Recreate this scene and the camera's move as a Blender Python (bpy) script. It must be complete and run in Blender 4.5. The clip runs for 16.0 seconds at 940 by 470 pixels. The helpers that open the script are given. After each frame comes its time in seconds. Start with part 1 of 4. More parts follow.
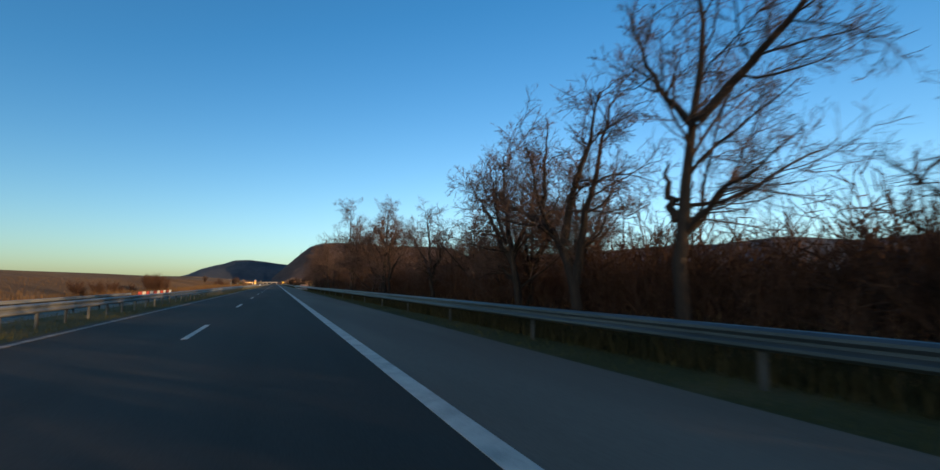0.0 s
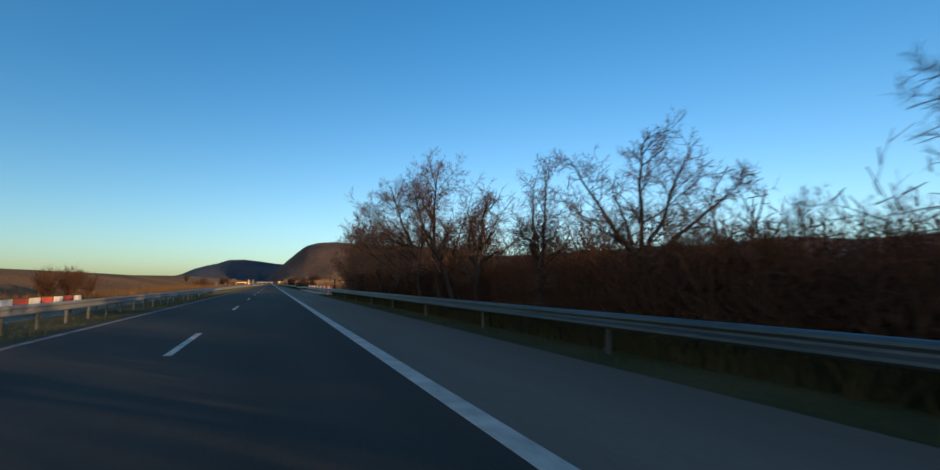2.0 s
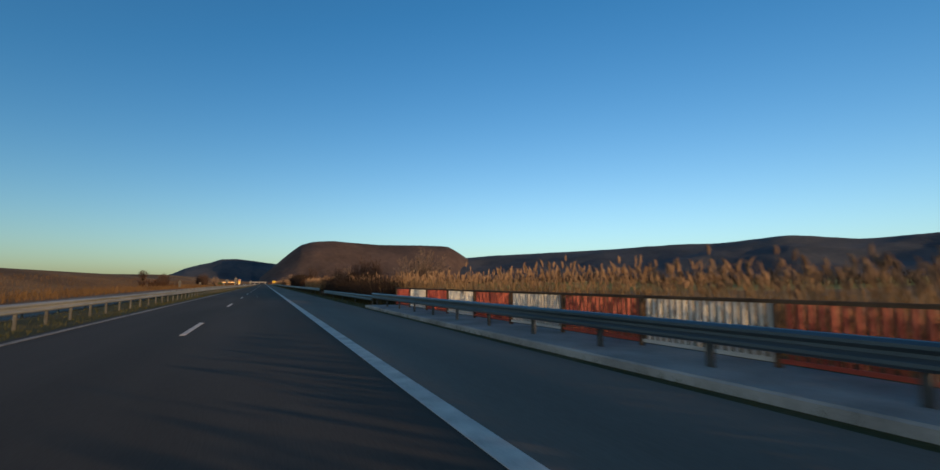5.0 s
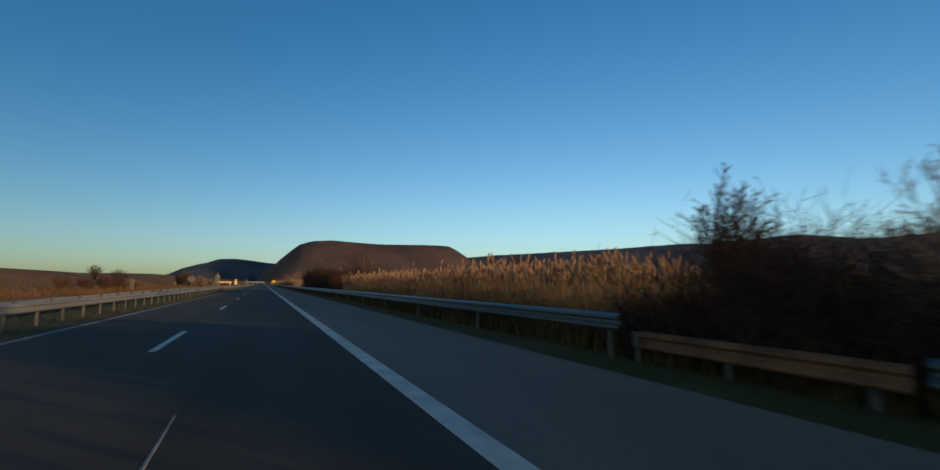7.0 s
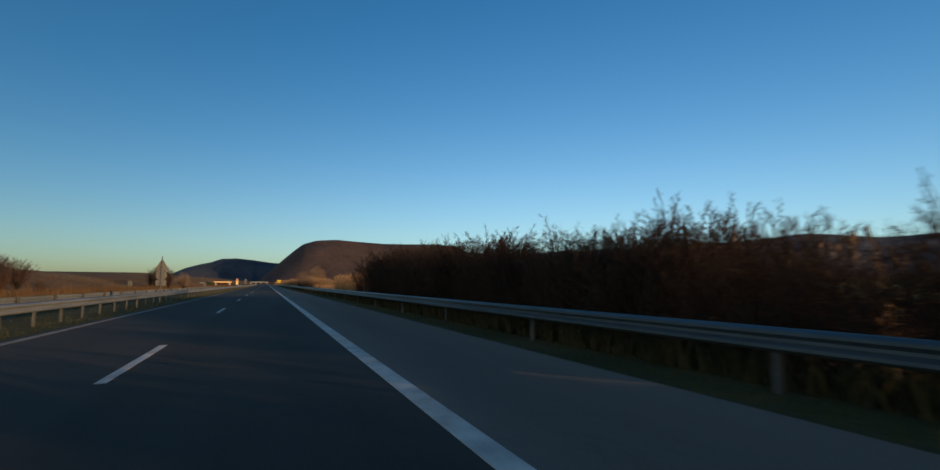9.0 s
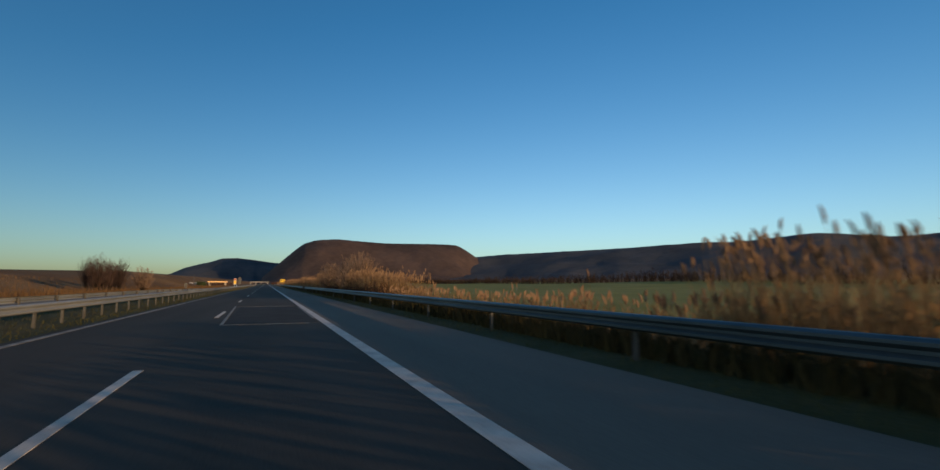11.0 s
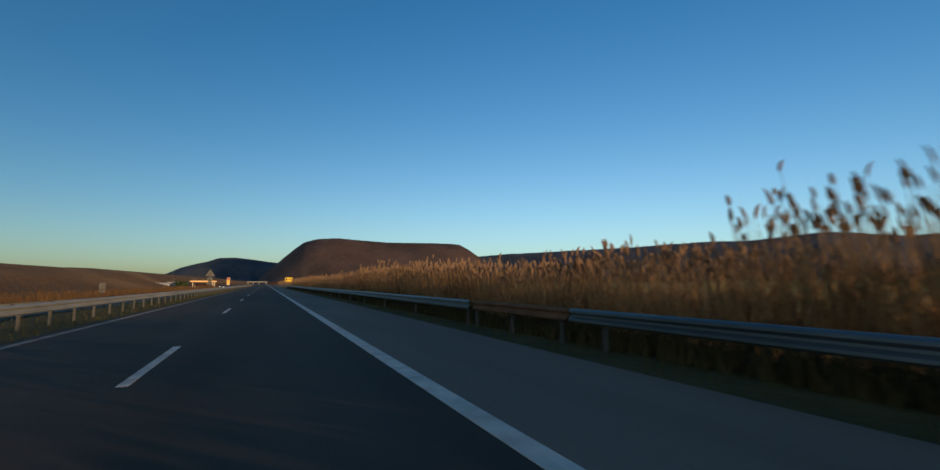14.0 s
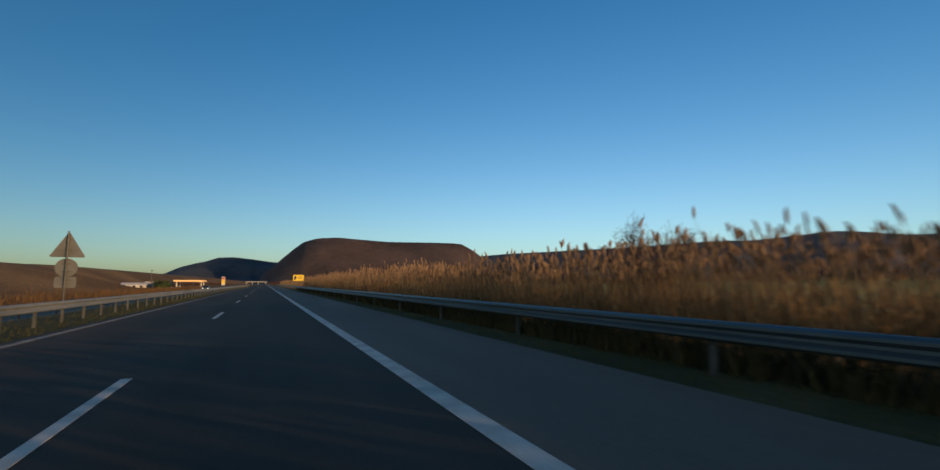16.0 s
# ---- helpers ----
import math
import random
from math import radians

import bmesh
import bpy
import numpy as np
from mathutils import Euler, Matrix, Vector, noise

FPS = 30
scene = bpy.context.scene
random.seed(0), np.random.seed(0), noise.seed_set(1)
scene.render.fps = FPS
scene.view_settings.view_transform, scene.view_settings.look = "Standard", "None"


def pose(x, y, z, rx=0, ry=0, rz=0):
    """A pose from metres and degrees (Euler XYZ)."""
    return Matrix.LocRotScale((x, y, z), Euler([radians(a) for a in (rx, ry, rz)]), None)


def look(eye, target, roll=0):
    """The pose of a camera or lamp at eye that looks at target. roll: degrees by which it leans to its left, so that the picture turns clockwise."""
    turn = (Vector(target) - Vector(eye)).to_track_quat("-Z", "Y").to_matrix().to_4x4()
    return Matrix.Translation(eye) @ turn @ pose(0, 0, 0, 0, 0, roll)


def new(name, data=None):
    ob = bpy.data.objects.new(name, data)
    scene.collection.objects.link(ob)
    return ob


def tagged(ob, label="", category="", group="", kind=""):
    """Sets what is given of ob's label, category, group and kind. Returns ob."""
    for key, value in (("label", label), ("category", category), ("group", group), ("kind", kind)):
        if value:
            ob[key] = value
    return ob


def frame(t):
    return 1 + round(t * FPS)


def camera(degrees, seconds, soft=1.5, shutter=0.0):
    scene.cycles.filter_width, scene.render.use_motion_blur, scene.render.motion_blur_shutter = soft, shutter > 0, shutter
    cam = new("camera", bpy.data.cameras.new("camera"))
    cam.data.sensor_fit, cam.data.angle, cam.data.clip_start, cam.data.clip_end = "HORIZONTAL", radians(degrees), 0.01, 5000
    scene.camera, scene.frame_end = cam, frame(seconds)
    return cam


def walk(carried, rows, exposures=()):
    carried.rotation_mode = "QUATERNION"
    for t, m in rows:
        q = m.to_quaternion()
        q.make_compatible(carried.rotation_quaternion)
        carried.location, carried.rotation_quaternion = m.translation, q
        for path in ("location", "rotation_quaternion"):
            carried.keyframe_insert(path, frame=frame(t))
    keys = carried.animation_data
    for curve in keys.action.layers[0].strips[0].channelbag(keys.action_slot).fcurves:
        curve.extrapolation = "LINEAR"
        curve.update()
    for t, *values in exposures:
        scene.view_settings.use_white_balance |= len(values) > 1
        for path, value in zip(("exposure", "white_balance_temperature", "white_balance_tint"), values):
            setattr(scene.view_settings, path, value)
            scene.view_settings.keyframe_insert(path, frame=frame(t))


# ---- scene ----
FOV = 89.5
cam = camera(FOV, 16.0, soft=1.45, shutter=0.12)

# seconds, sideways metres, turn to the right in radians
PATH = [
    (0.0, 0.075, 0.3864), (0.5, 0.009, 0.3876), (1.0, -0.058, 0.3887), (1.5, -0.120, 0.3915),
    (2.0, -0.183, 0.3953), (2.5, -0.154, 0.3980), (3.0, -0.126, 0.4013), (3.5, -0.065, 0.4024),
    (4.0, -0.005, 0.4056), (4.5, -0.014, 0.4064), (5.0, -0.022, 0.4072), (5.5, -0.031, 0.4080),
    (6.0, -0.040, 0.4088), (6.5, -0.025, 0.4095), (7.0, 0.027, 0.4100), (7.5, 0.049, 0.4100),
    (8.0, 0.071, 0.4077), (8.5, 0.072, 0.4067), (9.0, 0.072, 0.4039), (9.5, 0.017, 0.4038),
    (10.0, -0.038, 0.4036), (10.5, -0.094, 0.4035), (11.0, -0.149, 0.4033), (11.5, -0.204, 0.4032),
    (12.0, -0.222, 0.4031), (12.5, -0.239, 0.4031), (13.0, -0.280, 0.4040), (13.5, -0.321, 0.4056),
    (14.0, -0.250, 0.4061), (14.5, -0.179, 0.4066), (15.0, -0.181, 0.4070), (15.5, -0.184, 0.4070),
    (16.0, -0.186, 0.4069),
]
EYE_HEIGHT, PITCH, ROLL = 1.283, 0.1036, 0.22


def car_at(t, side, turn):
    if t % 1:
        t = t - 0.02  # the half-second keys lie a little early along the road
    eye = Vector((side, 25.32 * t + 0.0151 * t * t, EYE_HEIGHT))
    way = Vector((math.sin(turn) * math.cos(PITCH), math.cos(turn) * math.cos(PITCH), math.sin(PITCH)))
    return look(eye, eye + way * 10, ROLL)


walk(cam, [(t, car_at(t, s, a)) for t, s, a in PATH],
     exposures=[(t, e - 0.05, 6580, 3) for t, e in ((0.0, 0.89), (3.4, 0.85), (4.0, 0.70), (5.0, 0.52), (6.3, 0.34), (16.0, 0.34))])

# ---- light ----
SUN_TURN, SUN_UP = radians(138), radians(7.5)
world = bpy.data.worlds.new("sky")
scene.world = world
world.use_nodes = True
wn = world.node_tree.nodes
sky = wn.new("ShaderNodeTexSky")
sky.sky_type, sky.sun_disc = "NISHITA", False
sky.sun_elevation, sky.sun_rotation = SUN_UP, -SUN_TURN
sky.altitude, sky.air_density, sky.dust_density, sky.ozone_density = 200, 0.91, 0.94, 2.85
rich = wn.new("ShaderNodeHueSaturation")
level, pale = wn.new("ShaderNodeRGBToBW"), wn.new("ShaderNodeMapRange")
for key, value in (("From Min", 1.13), ("From Max", 6.6), ("To Min", 1.185), ("To Max", 0.68)):
    pale.inputs[key].default_value = value
world.node_tree.links.new(sky.outputs[0], level.inputs[0])
world.node_tree.links.new(level.outputs[0], pale.inputs["Value"])
world.node_tree.links.new(pale.outputs[0], rich.inputs["Saturation"])
world.node_tree.links.new(sky.outputs[0], rich.inputs["Color"])
world.node_tree.links.new(rich.outputs[0], wn["Background"].inputs[0])
wn["Background"].inputs[1].default_value = 0.145
sun_data = bpy.data.lights.new("sun", "SUN")
sun_data.energy, sun_data.angle, sun_data.color = 4.3, radians(0.6), (1.0, 0.62, 0.33)
sun = new("sun", sun_data)
sun_way = Vector((math.sin(SUN_TURN) * math.cos(SUN_UP), math.cos(SUN_TURN) * math.cos(SUN_UP), math.sin(SUN_UP)))
sun.matrix_world = look(sun_way * 50, (0, 0, 0))


# ---- materials ----
def material(name, a, b, scale=3.0, rough=0.8, metal=0.0, fine=40.0, bump=0.2, depth=0.01, stretch=(1, 1, 1), c=None, per="", vary=0.0, thin=0.0):
    """Two colours mixed by noise at a large and a fine scale, with relief; per piece or island variation."""
    m = bpy.data.materials.new(name)
    m.use_nodes = True
    n, link = m.node_tree.nodes, m.node_tree.links.new
    bsdf = n["Principled BSDF"]
    bsdf.inputs["Roughness"].default_value, bsdf.inputs["Metallic"].default_value = rough, metal
    bsdf.inputs["Specular IOR Level"].default_value = 0.12 if rough > 0.8 else 0.4
    coord = n.new("ShaderNodeNewGeometry")
    mapping = n.new("ShaderNodeMapping")
    mapping.inputs["Scale"].default_value = stretch
    link(coord.outputs["Position"], mapping.inputs["Vector"])
    big, small = n.new("ShaderNodeTexNoise"), n.new("ShaderNodeTexNoise")
    big.inputs["Scale"].default_value, big.inputs["Detail"].default_value = scale, 4
    small.inputs["Scale"].default_value, small.inputs["Detail"].default_value = fine, 3
    link(mapping.outputs[0], big.inputs["Vector"])
    link(mapping.outputs[0], small.inputs["Vector"])
    add = n.new("ShaderNodeMath")
    add.operation = "MULTIPLY_ADD"
    add.inputs[1].default_value = 0.45
    link(small.outputs[0], add.inputs[0])
    link(big.outputs[0], add.inputs[2])
    value = add.outputs[0]
    if per:
        other = n.new("ShaderNodeMath")
        other.operation = "MULTIPLY_ADD"
        other.inputs[1].default_value = vary
        source = n.new("ShaderNodeObjectInfo").outputs["Random"] if per == "object" else coord.outputs["Random Per Island"]
        link(source, other.inputs[0])
        link(value, other.inputs[2])
        value = other.outputs[0]
    ramp = n.new("ShaderNodeValToRGB")
    shift = vary / 2 if per else 0.0
    ramp.color_ramp.elements[0].position, ramp.color_ramp.elements[0].color = 0.52 + shift * 0.4, (*a, 1)
    ramp.color_ramp.elements[1].position, ramp.color_ramp.elements[1].color = min(1.0, 0.92 + shift), (*b, 1)
    if c:
        e = ramp.color_ramp.elements.new(0.72 + shift)
        e.color = (*c, 1)
    link(value, ramp.inputs[0])
    link(ramp.outputs[0], bsdf.inputs["Base Color"])
    if thin:
        pale, mix = n.new("ShaderNodeBsdfTranslucent"), n.new("ShaderNodeMixShader")
        mix.inputs[0].default_value = thin
        link(ramp.outputs[0], pale.inputs["Color"])
        link(bsdf.outputs[0], mix.inputs[1])
        link(pale.outputs[0], mix.inputs[2])
        link(mix.outputs[0], n["Material Output"].inputs["Surface"])
    if bump:
        bp = n.new("ShaderNodeBump")
        bp.inputs["Strength"].default_value, bp.inputs["Distance"].default_value = bump, depth
        link(small.outputs[0], bp.inputs["Height"])
        link(bp.outputs[0], bsdf.inputs["Normal"])
    return m


M = {
    "lane": material("lane_asphalt", (0.038, 0.034, 0.029), (0.057, 0.051, 0.044), 0.6, 0.9, 0, 60, 0.22, 0.006, (1, 0.08, 1)),
    "shoulder": material("shoulder_asphalt", (0.125, 0.096, 0.074), (0.175, 0.138, 0.108), 0.5, 0.85, 0, 50, 0.25, 0.006, (1, 0.12, 1)),
    "patch": material("patch_asphalt", (0.026, 0.027, 0.028), (0.040, 0.041, 0.042), 0.8, 0.95, 0, 70, 0.5, 0.01),
    "paint": material("road_paint", (0.34, 0.30, 0.26), (0.58, 0.52, 0.45), 2.5, 0.7, 0, 30, 0.2, 0.004),
    "worn": material("worn_paint", (0.085, 0.080, 0.072), (0.24, 0.225, 0.20), 3.5, 0.8, 0, 25, 0.2, 0.004),
    "ground": material("field_soil", (0.074, 0.044, 0.019), (0.190, 0.117, 0.050), 0.018, 0.95, 0, 0.6, 0.6, 0.5, c=(0.115, 0.068, 0.030)),
    "verge": material("verge_turf", (0.046, 0.042, 0.015), (0.090, 0.068, 0.029), 0.35, 0.95, 0, 9, 0.8, 0.05, c=(0.054, 0.050, 0.018)),
    "field": material("winter_crop", (0.125, 0.135, 0.024), (0.215, 0.200, 0.050), 0.03, 0.95, 0, 1.2, 0.4, 0.1),
    "grass": material("grass_blades", (0.040, 0.044, 0.014), (0.088, 0.080, 0.027), 0.5, 0.9, 0, 5, 0, per="island", vary=0.35, thin=0.35),
    # grass darkened in its colour for the shade behind the rail
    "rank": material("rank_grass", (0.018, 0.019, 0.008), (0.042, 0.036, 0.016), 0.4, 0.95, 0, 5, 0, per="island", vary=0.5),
    "dry": material("dry_grass", (0.12, 0.065, 0.030), (0.30, 0.18, 0.085), 0.12, 0.9, 0, 4, 0, per="island", vary=0.5, thin=0.4),
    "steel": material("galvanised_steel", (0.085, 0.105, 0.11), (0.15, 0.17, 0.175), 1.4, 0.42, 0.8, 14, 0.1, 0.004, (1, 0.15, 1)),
    # paler copy of the verge rails' steel, with sunlight put into its colour
    "sun_steel": material("sunlit_steel", (0.13, 0.135, 0.125), (0.23, 0.23, 0.21), 1.4, 0.55, 0.4, 14, 0.1, 0.004, (1, 0.15, 1)),
    "bank": material("bank_grass", (0.070, 0.040, 0.018), (0.145, 0.085, 0.038), 0.10, 0.95, 0, 3, 0, per="island", vary=0.35, thin=0.2),
    # darker copy of the post steel, with the verge side's shade in its colour
    "dark_post": material("shaded_post_steel", (0.045, 0.048, 0.046), (0.09, 0.09, 0.085), 2.0, 0.6, 0.4, 20, 0.1, 0.004),
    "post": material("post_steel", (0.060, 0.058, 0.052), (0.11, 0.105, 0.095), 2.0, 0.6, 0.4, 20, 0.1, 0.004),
    "rust": material("rusty_steel", (0.06, 0.035, 0.022), (0.14, 0.08, 0.045), 1.5, 0.85, 0.1, 18, 0.2, 0.004),
    "concrete": material("concrete", (0.18, 0.172, 0.158), (0.32, 0.31, 0.285), 0.7, 0.9, 0, 25, 0.3, 0.01),
    "red": material("red_paint", (0.30, 0.040, 0.022), (0.46, 0.075, 0.035), 1.2, 0.6, 0, 20, 0.1, 0.004),
    "white": material("white_paint", (0.40, 0.36, 0.30), (0.62, 0.58, 0.51), 1.2, 0.6, 0, 20, 0.1, 0.004),
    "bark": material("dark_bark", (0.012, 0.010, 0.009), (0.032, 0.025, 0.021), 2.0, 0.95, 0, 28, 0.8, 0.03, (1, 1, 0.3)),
    "twig": material("bare_twigs", (0.030, 0.020, 0.018), (0.078, 0.050, 0.040), 0.6, 0.9, 0, 8, 0, per="island", vary=0.4),
    "pale_twig": material("pale_twigs", (0.10, 0.068, 0.050), (0.23, 0.16, 0.115), 0.6, 0.9, 0, 8, 0, per="island", vary=0.4),
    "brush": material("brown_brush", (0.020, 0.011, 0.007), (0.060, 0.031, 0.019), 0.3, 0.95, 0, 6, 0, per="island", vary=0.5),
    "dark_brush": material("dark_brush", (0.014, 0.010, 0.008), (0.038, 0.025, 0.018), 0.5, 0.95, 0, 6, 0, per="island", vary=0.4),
    "reed": material("dry_reeds", (0.15, 0.090, 0.042), (0.33, 0.21, 0.10), 0.25, 0.85, 0, 5, 0, per="island", vary=0.35, thin=0.5),
    "plume": material("reed_plumes", (0.11, 0.068, 0.042), (0.24, 0.155, 0.095), 0.5, 0.95, 0, 9, 0, per="island", vary=0.5, thin=0.3),
    "forest": material("bare_forest", (0.038, 0.028, 0.026), (0.074, 0.052, 0.046), 0.004, 1.0, 0, 0.03, 0.35, 8.0),
    # blue-grey puts distance haze and shade into the colour of bare woods
    "far": material("hazed_slopes", (0.036, 0.041, 0.050), (0.068, 0.069, 0.075), 0.003, 1.0, 0, 0.03, 0.35, 8.0),
    "sign_back": material("sign_back", (0.092, 0.088, 0.078), (0.138, 0.130, 0.112), 1.8, 0.7, 0.2, 12, 0.1, 0.003),
    "yellow": material("yellow_sign", (0.62, 0.40, 0.02), (0.76, 0.50, 0.04), 1.0, 0.5, 0, 8, 0),
    "black": material("black_paint", (0.02, 0.02, 0.02), (0.04, 0.04, 0.04), 2.0, 0.6, 0, 12, 0),
    "wood": material("weathered_post", (0.022, 0.017, 0.013), (0.055, 0.042, 0.032), 2.5, 0.95, 0, 30, 0.5, 0.01, (1, 1, 0.2)),
    "evergreen": material("evergreen", (0.018, 0.030, 0.014), (0.045, 0.062, 0.028), 0.8, 0.9, 0, 8, 0, per="island", vary=0.4),
    "car_paint": material("car_paint", (0.03, 0.036, 0.045), (0.05, 0.058, 0.07), 1.0, 0.3, 0.3, 8, 0),
    "headlamp": material("headlamp", (0.8, 0.8, 0.8), (0.9, 0.9, 0.9), 1.0, 0.2, 0, 8, 0),
    "station_glow": material("station_glow", (0.72, 0.44, 0.18), (0.80, 0.52, 0.24), 1.0, 0.4, 0, 8, 0),
    "glass": material("dark_glass", (0.015, 0.018, 0.02), (0.03, 0.034, 0.038), 1.0, 0.15, 0, 5, 0),
}


glow = M["station_glow"].node_tree.nodes["Principled BSDF"]
glow.inputs["Emission Color"].default_value = (1.0, 0.48, 0.15, 1)
glow.inputs["Emission Strength"].default_value = 0.12
lamp_shader = M["headlamp"].node_tree.nodes["Principled BSDF"]
lamp_shader.inputs["Emission Color"].default_value = (1.0, 0.95, 0.85, 1)
lamp_shader.inputs["Emission Strength"].default_value = 1.6


# ---- mesh tools ----
def mesh_of(name, verts, faces, mat, smooth=False):
    """faces: an array of quads (or triangles), or a list of such arrays."""
    verts = np.asarray(verts, np.float32)
    groups = faces if isinstance(faces, list) else [faces]
    groups = [np.asarray(g, np.int32) for g in groups if len(g)]
    me = bpy.data.meshes.new(name)
    me.vertices.add(len(verts))
    me.vertices.foreach_set("co", verts.ravel())
    loops = np.concatenate([g.ravel() for g in groups])
    sizes = np.concatenate([np.full(len(g), g.shape[1], np.int32) for g in groups])
    me.loops.add(len(loops))
    me.loops.foreach_set("vertex_index", loops)
    me.polygons.add(len(sizes))
    me.polygons.foreach_set("loop_start", np.concatenate([[0], np.cumsum(sizes)[:-1]]).astype(np.int32))
    me.polygons.foreach_set("use_smooth", np.full(len(sizes), smooth))
    me.update(calc_edges=True)
    me.validate()
    me.materials.append(M[mat] if isinstance(mat, str) else mat)
    return me


def merge(pieces):
    """Join (verts, quads) pairs."""
    vs, fs, n = [], [], 0
    for v, f in pieces:
        vs.append(v)
        fs.append(np.asarray(f) + n)
        n += len(v)
    return np.concatenate(vs), np.concatenate(fs)


def part(name, data, mat, parent=None, label="", smooth=False):
    me = data if isinstance(data, bpy.types.Mesh) else mesh_of(name, data[0], data[1], mat, smooth)
    ob = new(name, me)
    ob.parent = parent
    return tagged(ob, label)


def empty(name, x, y, z=0.0, turn=0.0):
    ob = new(name)
    ob.matrix_basis = pose(x, y, z, 0, 0, turn)
    return ob


CUBE = np.array([[0, 3, 2, 1], [4, 5, 6, 7], [0, 1, 5, 4], [1, 2, 6, 5], [2, 3, 7, 6], [3, 0, 4, 7]])


def box(x0, x1, y0, y1, z0, z1, edge=0.0):
    """A box; with edge, its four upright edges and its top are chamfered."""
    if not edge:
        v = [(x0, y0, z0), (x1, y0, z0), (x1, y1, z0), (x0, y1, z0), (x0, y0, z1), (x1, y0, z1), (x1, y1, z1), (x0, y1, z1)]
        return np.array(v, float), CUBE
    e = edge
    def ring(i, z):
        return [(x0 + i, y0 + i + e, z), (x0 + i + e, y0 + i, z), (x1 - i - e, y0 + i, z), (x1 - i, y0 + i + e, z),
                (x1 - i, y1 - i - e, z), (x1 - i - e, y1 - i, z), (x0 + i + e, y1 - i, z), (x0 + i, y1 - i - e, z)]
    v = ring(0, z0) + ring(0, z1 - e) + ring(e, z1)
    f = [(k * 8 + i, k * 8 + (i + 1) % 8, k * 8 + 8 + (i + 1) % 8, k * 8 + 8 + i) for k in (0, 1) for i in range(8)]
    for k in (0, 16):
        f += [(k, k + 1, k + 2, k + 7), (k + 7, k + 2, k + 3, k + 6), (k + 6, k + 3, k + 4, k + 5)]
    return np.array(v, float), np.array(f)


def tubes(paths, radii, sides):
    """Tubes round many paths of equal length: (N, P, 3) and (N, P)."""
    paths, radii = np.asarray(paths, float), np.asarray(radii, float)
    n, p = radii.shape
    tan = np.gradient(paths, axis=1)
    tan /= np.linalg.norm(tan, axis=2, keepdims=True) + 1e-9
    mean = tan.mean(1, keepdims=True)
    ref = np.where(np.abs(mean[..., 2:3]) > 0.7, np.array([1.0, 0.2, 0.0]), np.array([0.1, 0.2, 1.0]))
    a = np.cross(tan, ref)
    a /= np.linalg.norm(a, axis=2, keepdims=True) + 1e-9
    b = np.cross(tan, a)
    ang = np.arange(sides) * 2 * math.pi / sides
    ring = a[:, :, None] * np.cos(ang)[None, None, :, None] + b[:, :, None] * np.sin(ang)[None, None, :, None]
    v = (paths[:, :, None] + ring * radii[:, :, None, None]).reshape(-1, 3)
    i = np.arange(n)[:, None, None] * p * sides
    j = np.arange(p - 1)[None, :, None] * sides
    k = np.arange(sides)[None, None, :]
    k2 = (k + 1) % sides
    q = np.stack(np.broadcast_arrays(i + j + k, i + j + k2, i + j + sides + k2, i + j + sides + k), -1).reshape(-1, 4)
    return v, q


def ribbons(paths, radii, rng):
    """Hair-thin shoots as narrow strips."""
    n, p = radii.shape
    side = np.cross(paths[:, -1] - paths[:, 0], rng.normal(size=(n, 3)))
    side /= np.linalg.norm(side, axis=1, keepdims=True) + 1e-9
    v = np.stack([paths - side[:, None] * radii[..., None], paths + side[:, None] * radii[..., None]], 2).reshape(-1, 3)
    b = np.arange(n)[:, None] * p * 2 + np.arange(p - 1)[None] * 2
    b = b.ravel()
    return v, np.stack([b, b + 1, b + 3, b + 2], -1)


def strip(points, y0, y1, step=None):
    """Extrude a cross-section of (x, z) points along y."""
    ys = np.array([y0, y1]) if not step else np.linspace(y0, y1, max(2, int((y1 - y0) / step) + 1))
    pts = np.array(points, float)
    v = np.stack(np.broadcast_arrays(pts[None, :, 0], ys[:, None], pts[None, :, 1]), -1).reshape(-1, 3)
    n = len(pts)
    f = [(a * n + i, a * n + i + 1, (a + 1) * n + i + 1, (a + 1) * n + i) for a in range(len(ys) - 1) for i in range(n - 1)]
    return v, np.array(f)


# ---- the ground ----
def smooth(a, b, x):
    t = np.clip((x - a) / (b - a), 0, 1)
    return t * t * (3 - 2 * t)


def far_level(y):
    """Height of the opposite carriageway, which dips at the bridge."""
    y = np.asarray(y, float)
    return -0.80 + 0.62 * smooth(120, 250, y) - 0.55 * smooth(340, 430, y)


def ground_z(x, y):
    x, y = np.asarray(x, float), np.asarray(y, float)
    z = -0.06 + 0 * x + 0 * y
    z = z - 0.10 * smooth(5.5, 8.0, x) - 0.50 * smooth(8.5, 15.0, x)
    z = z - 0.12 * smooth(-5.4, -7.0, x) - (0.06 - far_level(y) - 0.18 + 0.14) * smooth(-8.8, -12.0, x) + 0.10 * smooth(-20.5, -26, x)
    z = z + np.clip(x - 80, 0, 4000) * 0.020 * smooth(80, 500, x)
    rise = np.interp(y, (-300, 470, 515, 600, 700, 1600, 5000), (5.0, 5.3, 7.0, 7.4, 11, 13, 13))
    start = np.interp(y, (560, 640), (-23, -58))
    z = z + rise * smooth(start, start - 37, x)
    far = smooth(60, 300, np.abs(x)) * np.where(x < 0, 0.35, 1.0)
    z = z + far * (1.2 * np.sin(x * 0.013 + y * 0.006) + 0.8 * np.sin(y * 0.017 - x * 0.007))
    return z


